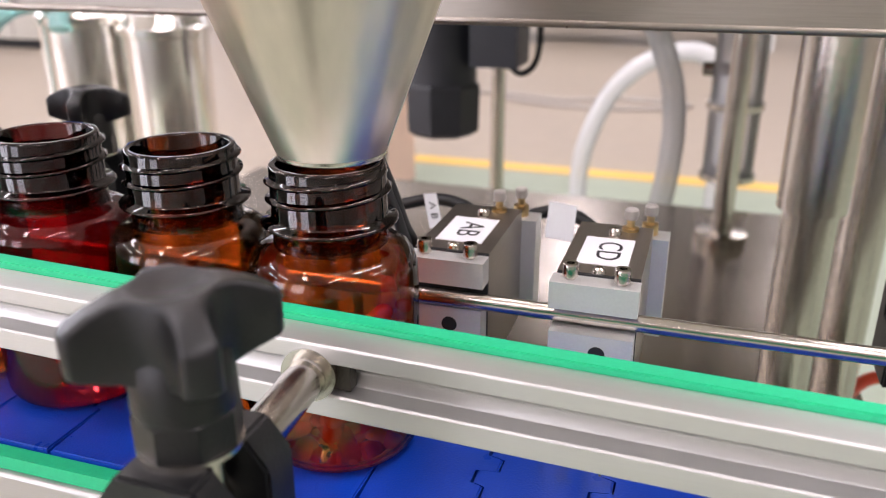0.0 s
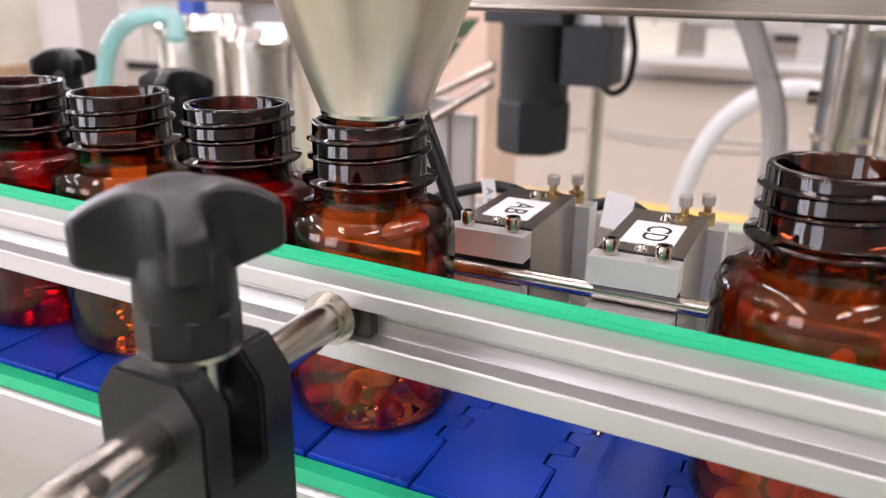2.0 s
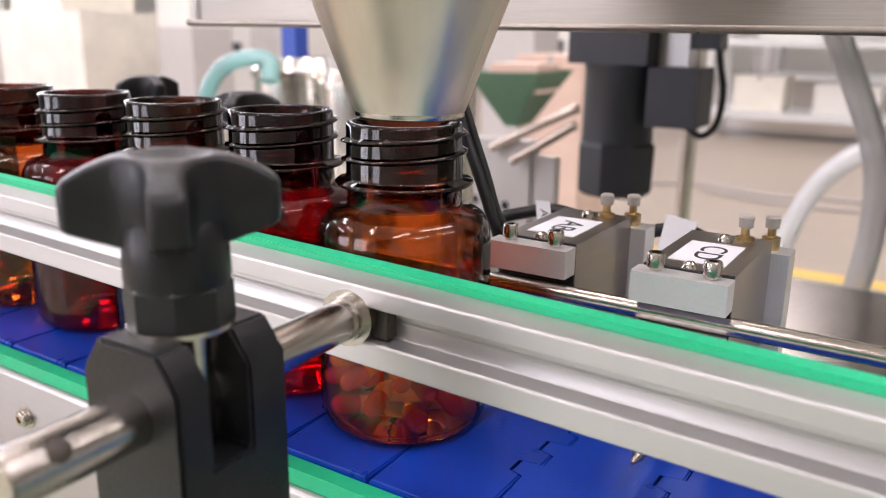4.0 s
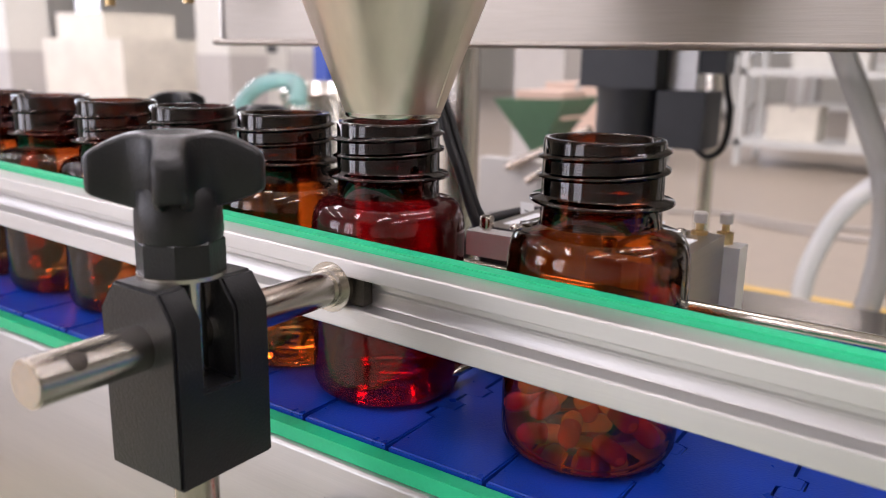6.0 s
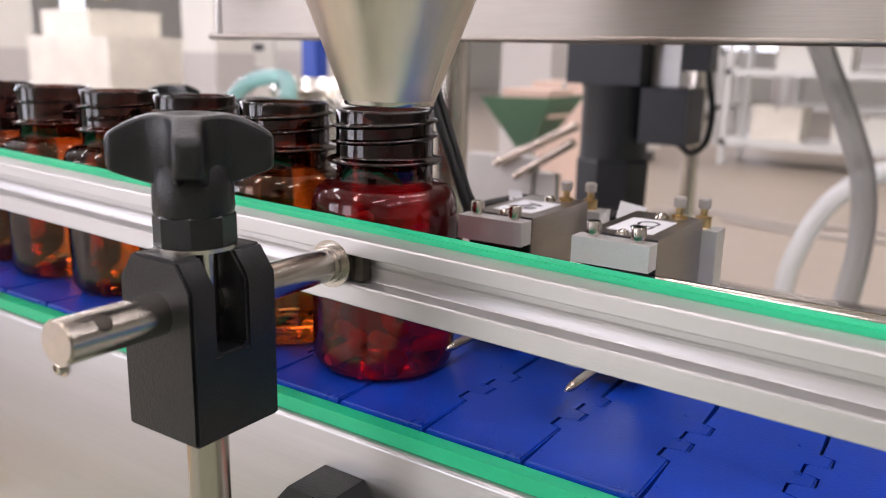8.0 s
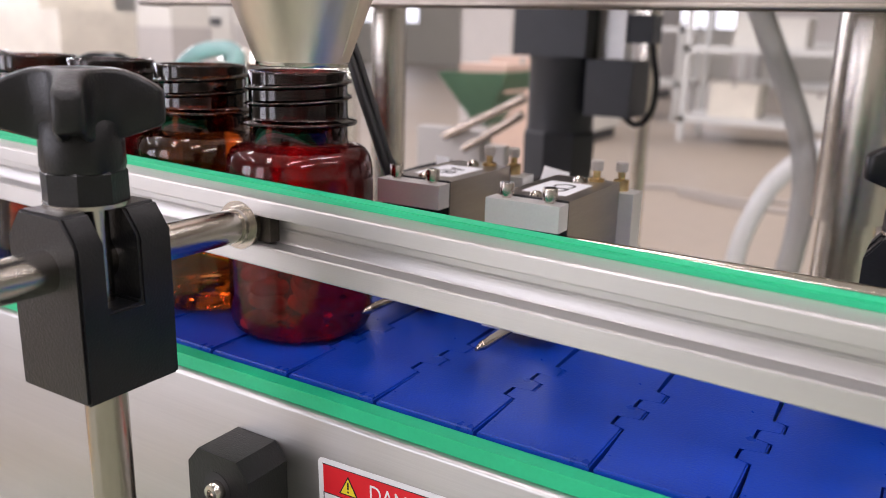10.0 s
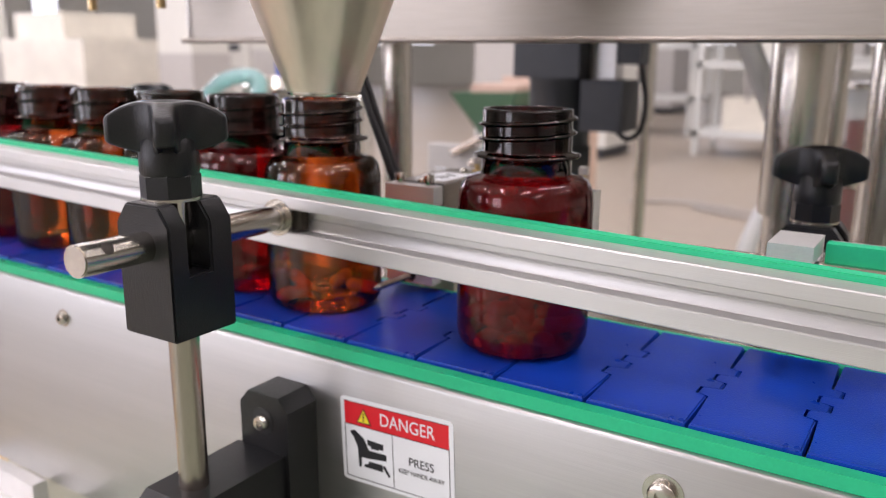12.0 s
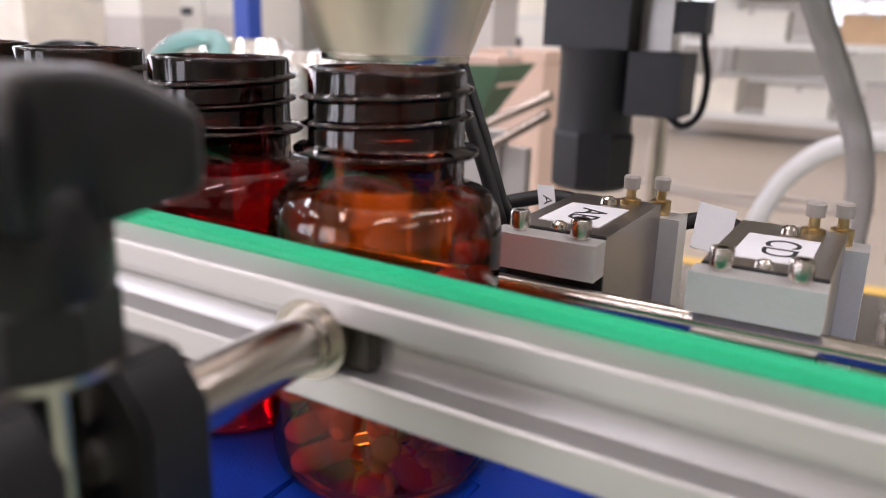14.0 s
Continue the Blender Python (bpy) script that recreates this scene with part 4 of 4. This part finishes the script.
for p0, p1 in (((-0.470, 0.92, 0.938), (-0.352, 0.92, 0.996)), ((-0.436, 0.915, 0.924), (-0.352, 0.915, 0.976))):
    part("chute_tube", rod(p0, p1, 0.0060, 20), POST, chute, "polished steel tube")
# screw holes are black discs that paint the shade inside
for hx, hz in ((-0.498, 0.865), (-0.452, 0.862)):
    part("hole", rod((hx, 0.9295, hz), (hx, 0.9320, hz), 0.006, 16), INK_AND_SHADE, chute, "black disc painted as the shade in a screw hole")


def bench(x, y, w, d, h, levels):
    ob = thing("steel_shelf", "white painted steel storage rack with bins", "shelf", (x, y, 0), "white racks")
    for px in (x, x + w):
        for py in (y, y + d):
            part("upright", box(px - 0.03, px + 0.03, py - 0.03, py + 0.03, 0, h), SHELF, ob, smooth=False)
    for z in levels:
        part("tier", box(x - 0.03, x + w + 0.03, y - 0.03, y + d + 0.03, z - 0.035, z + 0.035), SHELF, ob, smooth=False)
    return ob


def carton(x, y, z, w, d, h, mat, label):
    ob = thing("carton", label, "box", (x, y, z), "cartons")
    part("body", box(x, x + w, y, y + d, z, z + h - 0.05), mat, ob, bevel=0.008)
    part("lid", box(x - 0.006, x + w + 0.006, y - 0.006, y + d + 0.006, z + h - 0.049, z + h), mat, ob, bevel=0.008)
    part("tape", box(x + w * 0.46, x + w * 0.54, y - 0.008, y + d, z + h - 0.04, z + h + 0.001), SHELF_GREY, ob, "strip of packing tape")
    return ob


bench(-2.35, 9.0, 2.9, 0.8, 1.9, (0.24, 0.98, 1.58))
carton(-2.1, 9.1, 0.276, 0.5, 0.5, 0.36, SHEETING, "pale carton on a white rack")
carton(-1.3, 9.1, 0.276, 0.6, 0.5, 0.30, WALL, "white carton on a white rack")
carton(-0.4, 9.1, 0.276, 0.5, 0.5, 0.36, GREY_WALL, "grey plastic bin on a white rack")
carton(-1.9, 9.1, 1.016, 0.7, 0.5, 0.30, WALL, "white carton on a white rack")
carton(-0.7, 9.1, 1.016, 0.6, 0.5, 0.28, CARTON, "brown carton on a white rack")
bench(-6.2, 11.0, 3.2, 0.9, 1.3, (0.5, 1.2))
carton(-5.9, 11.1, 0.536, 0.8, 0.6, 0.5, BLUE_PAINT, "blue crate on a white rack")
carton(-4.9, 11.1, 0.536, 0.9, 0.6, 0.45, WALL, "white crate on a white rack")
carton(-5.6, 11.1, 1.236, 1.0, 0.6, 0.45, SHEETING, "cream carton on a white rack")
carton(-4.2, 11.1, 1.236, 0.7, 0.6, 0.6, WALL, "white carton on a white rack")
bench(-2.4, 12.0, 3.4, 0.9, 1.7, (0.5, 1.05, 1.6))
carton(-2.1, 12.1, 1.086, 1.0, 0.6, 0.4, GREY_WALL, "grey carton on a white rack")
carton(-0.7, 12.1, 0.536, 1.0, 0.6, 0.42, WALL, "white carton on a white rack")

hopper = thing("green_hopper", "green painted sheet metal hopper on legs", "hopper", (-1.2, 2.3, 0))
bm = bmesh.new()
hv = [bm.verts.new(p) for p in ((-1.25, 2.15, 0.958), (-1.01, 2.15, 0.966), (-1.01, 2.40, 0.966), (-1.25, 2.40, 0.958), (-1.14, 2.20, 0.80), (-1.10, 2.20, 0.80), (-1.10, 2.30, 0.80), (-1.14, 2.30, 0.80))]
for f in ((0, 1, 5, 4), (1, 2, 6, 5), (2, 3, 7, 6), (3, 0, 4, 7), (4, 5, 6, 7)):
    bm.faces.new([hv[i] for i in f])
bmesh.ops.solidify(bm, geom=bm.faces[:], thickness=0.006)
part("bin", bm, HOPPER, hopper, smooth=False)
part("stand", rod((-1.12, 2.25, 0), (-1.12, 2.25, 0.81), 0.015, 12), STEEL, hopper)
part("board_piece", box(-1.20, -1.04, 2.20, 2.36, 0.90, 0.985), PINK, hopper, "tan board piece in the bin", bevel=0.01)
carton(-1.62, 3.2, 0.0, 0.3, 0.4, 0.98, PINK, "tall pale board carton behind the hopper")

stack = thing("wrapped_pallet", "pallet of goods wrapped in cream film", "pallet", (-8.3, 5.6, 0))
part("pallet_base", box(-9.2, -7.5, 5.1, 6.3, 0, 0.14), CARTON, stack, smooth=False)
part("wrapped_load", box(-9.1, -7.6, 5.15, 6.25, 0.141, 1.20), SHEETING, stack, "cream film over stacked goods", bevel=0.10)
part("bale", box(-8.95, -8.05, 5.25, 6.15, 1.201, 1.48), SHEETING, stack, "cream wrapped bale", bevel=0.12)
cab = thing("control_cabinet", "white machine cabinet with a dark window strip", "machine", (-7.2, 7.0, 0))
part("housing", box(-7.95, -6.45, 6.9, 7.7, 0.10, 1.62), WALL, cab, "white sheet metal housing", bevel=0.02)
part("plinth", box(-7.90, -6.50, 6.95, 7.65, 0.0, 0.10), GUN, cab, smooth=False)
part("window_strip", box(-7.62, -7.16, 6.885, 6.902, 1.09, 1.17), GUN, cab, "dark window strip", bevel=0.003)
part("door_gap", box(-6.99, -6.97, 6.894, 6.902, 0.12, 1.58), SHELF_GREY, cab, smooth=False)
part("socket", box(-7.27, -7.17, 6.86, 6.902, 0.79, 0.89), GUN, cab, "small dark socket box", bevel=0.008)
part("lower_panel", box(-6.93, -6.50, 6.88, 6.902, 0.45, 1.10), SLAB, cab, "grey lower panel", bevel=0.008)
carton(-8.6, 7.2, 0.0, 1.4, 0.5, 1.15, SHELF_GREY, "grey plastic crate stack behind the pallet")
pillar_id = 0
for px, py, w in ((-10.9, 5.4, 0.55), (-6.98, 5.6, 0.5), (-3.0, 14.0, 0.4), (-13.5, 11.0, 0.5), (1.8, 9.6, 0.35), (-5.4, 12.4, 0.45)):
    pillar_id += 1
    col = thing("pillar_%d" % pillar_id, "white hall pillar with a grey painted foot", "pillar", (px, py, 0), kind="structure")
    part("shaft", box(px, px + w, py, py + w, 1.06, 6.2), WALL, col, smooth=False)
    part("dado", box(px - 0.01, px + w + 0.01, py - 0.01, py + w + 0.01, 0.0, 1.06), GREY_WALL, col, "grey painted foot", smooth=False)
carton(-2.95, 5.2, 0.0, 0.40, 0.4, 1.31, GREY_WALL, "tall grey box standing on the hall floor")
solo("blue_pole", box(-1.86, -1.80, 2.0, 2.06, 0, 2.4), BLUE_PAINT, "blue painted steel machine upright", "post", bevel=0.01)
for mx, my, mz, w, d, m, lab in ((-4.2, 8.0, 1.15, 1.2, 0.9, WALL, "white packaging machine in the hall"), (-9.5, 8.5, 1.6, 1.6, 1.2, WALL, "white packaging machine in the hall"), (-6.5, 15.0, 1.7, 2.0, 1.2, GREY_WALL, "grey packaging machine in the hall"), (-1.2, 16.0, 1.5, 2.0, 1.0, WALL, "white packaging machine in the hall"), (2.4, 5.0, 1.6, 0.9, 0.9, WALL, "white packaging machine in the hall")):
    ob = thing("packaging_machine", lab, "machine", (mx, my, 0), "machines in the hall")
    part("housing", box(mx, mx + w, my, my + d, 0.12, mz), m, ob, bevel=0.03)
    part("panel", box(mx + 0.15, mx + w * 0.5, my - 0.012, my, mz * 0.55, mz * 0.85), GUN, ob, smooth=False)
    part("base", box(mx + 0.05, mx + w - 0.05, my + 0.05, my + d - 0.05, 0, 0.12), GUN, ob, smooth=False)
solo("floor_hose", sweep([(-1.9, 5.7, 0.015), (-1.5, 5.9, 0.015), (-1.0, 5.75, 0.015), (-0.6, 5.9, 0.015), (-0.1, 5.8, 0.015), (-0.5, 5.55, 0.015), (-1.0, 5.55, 0.015), (-1.4, 5.65, 0.03)], 0.016), SHELF_GREY, "coiled dark hose lying on the hall floor", "hose")

# ---- bottles ----
BX, BY, GAP = -0.1084, 0.2215, 0.0582
PROFILE = [(0, 0.0022), (0.018, 0.0018), (0.0218, 0.0004), (0.0244, 0.0006), (0.0272, 0.0026), (0.0285, 0.0056), (0.0288, 0.0100), (0.0288, 0.0618), (0.0287, 0.0648), (0.0283, 0.0680), (0.0275, 0.0707), (0.0262, 0.0728), (0.0243, 0.0741), (0.0218, 0.0748), (0.0199, 0.0752), (0.0192, 0.0757)]
NECK = [(0.0190, 0.0758), (0.0189, 0.0820), (0.0194, 0.0824), (0.0221, 0.0828), (0.0225, 0.0833), (0.0225, 0.0838), (0.0219, 0.0843), (0.0193, 0.0848), (0.0189, 0.0856), (0.0188, 0.1017), (0.0184, 0.1026), (0.0168, 0.1026), (0.0164, 0.1019), (0.0164, 0.0760)]


def bottle_meshes():
    body = bmesh.new()
    lathe(PROFILE, 64, bm=body)
    inner = [(max(0, r - 0.0011), z + (0.0012 if z < 0.01 else 0.0)) for r, z in PROFILE]
    lathe(inner[::-1], 64, bm=body)
    neck = lathe(NECK, 64)
    # the thread: a sharp, thin ridge of nearly two turns
    rings = []
    n = 132
    for k in range(n + 1):
        a = 2 * math.pi * 1.9 * k / n + 1.0
        z = 0.0888 + 0.0112 * k / n
        f = min(1, k / 7, (n - k) / 7)
        rings.append([neck.verts.new((r * math.cos(a), r * math.sin(a), z + dz)) for r, dz in ((0.0186, -0.0013), (0.0193, -0.0007), (0.0188 + 0.0018 * f, -0.0002), (0.0188 + 0.0018 * f, 0.0003), (0.0193, 0.0008), (0.0186, 0.0013))])
    for p, q in zip(rings, rings[1:]):
        for j in range(5):
            neck.faces.new((p[j], p[j + 1], q[j + 1], q[j]))
    return body, neck


def finish(bm, name, mat):
    me = bpy.data.meshes.new(name)
    bmesh.ops.recalc_face_normals(bm, faces=bm.faces)
    bm.to_mesh(me)
    me.materials.append(mat)
    me.shade_smooth()
    return me


b_body, b_neck = bottle_meshes()
MESH = {}
for kind, wall, thick in (("amber", AMBER, AMBER_NECK), ("red", RUBY, RUBY_NECK)):
    MESH[kind] = finish(b_body.copy(), "body", wall), finish(b_neck.copy(), "neck", thick)
b_body.free()
b_neck.free()
KINDS = ["amber", "amber", "red", "amber", "red", "amber", "amber", "amber", "red", "amber", "amber", "amber"]
STEPS = ((0.900, 1.167), (5.20, 5.48), (10.96, 11.24))
RELEASE = (1.565, 5.82, 11.565)
bottles = []
for i, kind in enumerate(KINDS):
    state = "with capsules inside" if i < 4 else "standing empty in the queue"
    ob = thing("pill_bottle", ("brown amber" if kind == "amber" else "dark red amber") + " plastic pill bottle " + state, "bottle", (BX - GAP * i, BY, BELT_TOP), "bottles on the belt")
    for nm, me in zip(("body", "neck"), MESH[kind]):
        p = new(nm, me)
        p.parent = ob
        p.rotation_euler = (0, 0, 0.7 * i)
    bottles.append(ob)


def ease(u):
    u = min(1, max(0, u))
    return u * u * (3 - 2 * u)


def bottle_y(x):
    """The queue runs along the rear rod and draws nearer to the front rail under the funnel."""
    return BY - 0.0045 * ease((x + 0.160) / 0.045)


def bottle_x(i, t):
    """Where bottle i stands on the belt at t seconds."""
    s = sum(ease((t - a) / (b - a)) for a, b in STEPS)
    if i < 3:
        s = min(s, i + 1)
    x = BX + GAP * (s - i)
    if i < 3 and s > i:
        x -= 0.0028 * (s - i)
    if i < 3 and t > RELEASE[i]:
        d = t - RELEASE[i]
        v = (0.212, 0.200, 0.142)[i]
        x += v * (d - 0.03) if d > 0.06 else v * 8 * d * d
    return min(x, 0.82 - 0.06 * i)


# ---- capsules ----
caps_bm, body_bm = bmesh.new(), bmesh.new()
CR = 0.0034
lathe([(0, 0.0088), (CR * 0.55, 0.0082), (CR * 0.88, 0.0068), (CR, 0.0050), (CR, -0.0005), (CR * 0.97, -0.0005)], 14, bm=caps_bm)
lathe([(CR * 0.95, 0.0), (CR * 0.95, -0.0050), (CR * 0.85, -0.0066), (CR * 0.5, -0.0080), (0, -0.0085)], 14, bm=body_bm)
CAPSULE = finish(body_bm, "capsule", CAP_ORANGE), finish(caps_bm, "cap", CAP_RED)
CAPSULE_B = CAPSULE[0].copy(), CAPSULE[1].copy()
for me, m in zip(CAPSULE_B, (CAP_RED, CAP_ORANGE)):
    me.materials.clear()
    me.materials.append(m)
body_bm.free()
caps_bm.free()
rng = random.Random(4)
capsules = []


def fill(i, layers, t0, t1):
    """Capsules of bottle i; they drop from the funnel between t0 and t1 (None: they lie there from the start)."""
    for layer in range(layers):
        turn = rng.random() * 6.28
        for k in range(6):
            if k == 5:
                off, yaw = (0.0, 0.0), rng.random() * 6.28
            else:
                a = turn + k * 2 * math.pi / 5
                rr = 0.0172 + 0.0025 * rng.random()
                off, yaw = (rr * math.cos(a), rr * math.sin(a)), a + 1.57 + 0.5 * (rng.random() - 0.5)
            z = 0.0068 + layer * 0.0062 + 0.0012 * rng.random()
            ob = new("capsule", (CAPSULE, CAPSULE_B)[rng.random() < 0.4][0])
            cap = new("cap", (CAPSULE, CAPSULE_B)[rng.random() < 0.4][1])
            cap.parent = ob
            tagged(ob, "two-coloured orange and red gelatin capsule in a bottle", "capsule", "capsules in the bottles")
            rest = Matrix.Translation((off[0], off[1], z)) @ Matrix.Rotation(yaw, 4, "Z") @ pose(0, 0, 0, 90 + 60 * (rng.random() - 0.5), 0, 0)
            drop = None if t0 is None else t0 + (t1 - t0) * (layer * 6 + k) / (layers * 6)
            capsules.append((ob, i, rest, drop, rng.random()))


fill(0, 6, None, None)
fill(1, 5, 1.66, 2.10)
fill(2, 5, 7.6, 8.6)
fill(3, 7, 11.70, 13.00)


# ---- everything that moves ----
def motions():
    grid = [round(0.1 * k, 1) for k in range(141)]
    for k, ob in enumerate(slats):
        start = (0.0143 - SPEED * 12.0 - (X_LEFT + 0.06)) + k * PITCH
        walk(ob, [(0.25 * j, chain_pose(start + SPEED * 0.25 * j)) for j in range(57)])
    for i, ob in enumerate(bottles):
        walk(ob, [(t, pose(bottle_x(i, t), bottle_y(bottle_x(i, t)), BELT_TOP)) for t in grid])
    for ob, i, rest, drop, u in capsules:
        rows = []
        for t in grid:
            m = Matrix.Translation((bottle_x(i, t), bottle_y(bottle_x(i, t)), BELT_TOP)) @ rest
            if drop is not None and t < drop + 0.2:
                high = Matrix.Translation((FX + 0.012 * (u - 0.5), FY, 1.105 + 0.03 * u)) @ rest.to_3x3().to_4x4()
                if t > drop:
                    f = min(1, (t - drop) / 0.2) ** 2
                    m = Matrix.Translation(high.translation.lerp(m.translation, f)) @ rest.to_3x3().to_4x4()
                else:
                    m = high
            rows.append((t, m))
        keep = [r for j, r in enumerate(rows) if j in (0, len(rows) - 1) or any((rows[j + d][1].translation - r[1].translation).length > 1e-6 for d in (-1, 1))]
        walk(ob, keep)
    # the two stop pins draw back to let a bottle pass
    for pin, windows in ((gates[1], ((0.83, 1.10), (5.12, 5.38), (10.88, 11.14))), (gates[0], ((1.51, 1.86), (5.77, 6.12), (11.50, 11.92)))):
        rows = [(0.0, pose(0, 0, 0))]
        for a, b in windows:
            rows += [(a, pose(0, 0, 0)), (a + 0.07, pose(0, 0.033, 0)), (b, pose(0, 0.033, 0)), (b + 0.08, pose(0, 0, 0))]
        walk(pin, rows + [(14.0, pose(0, 0, 0))])


motions()
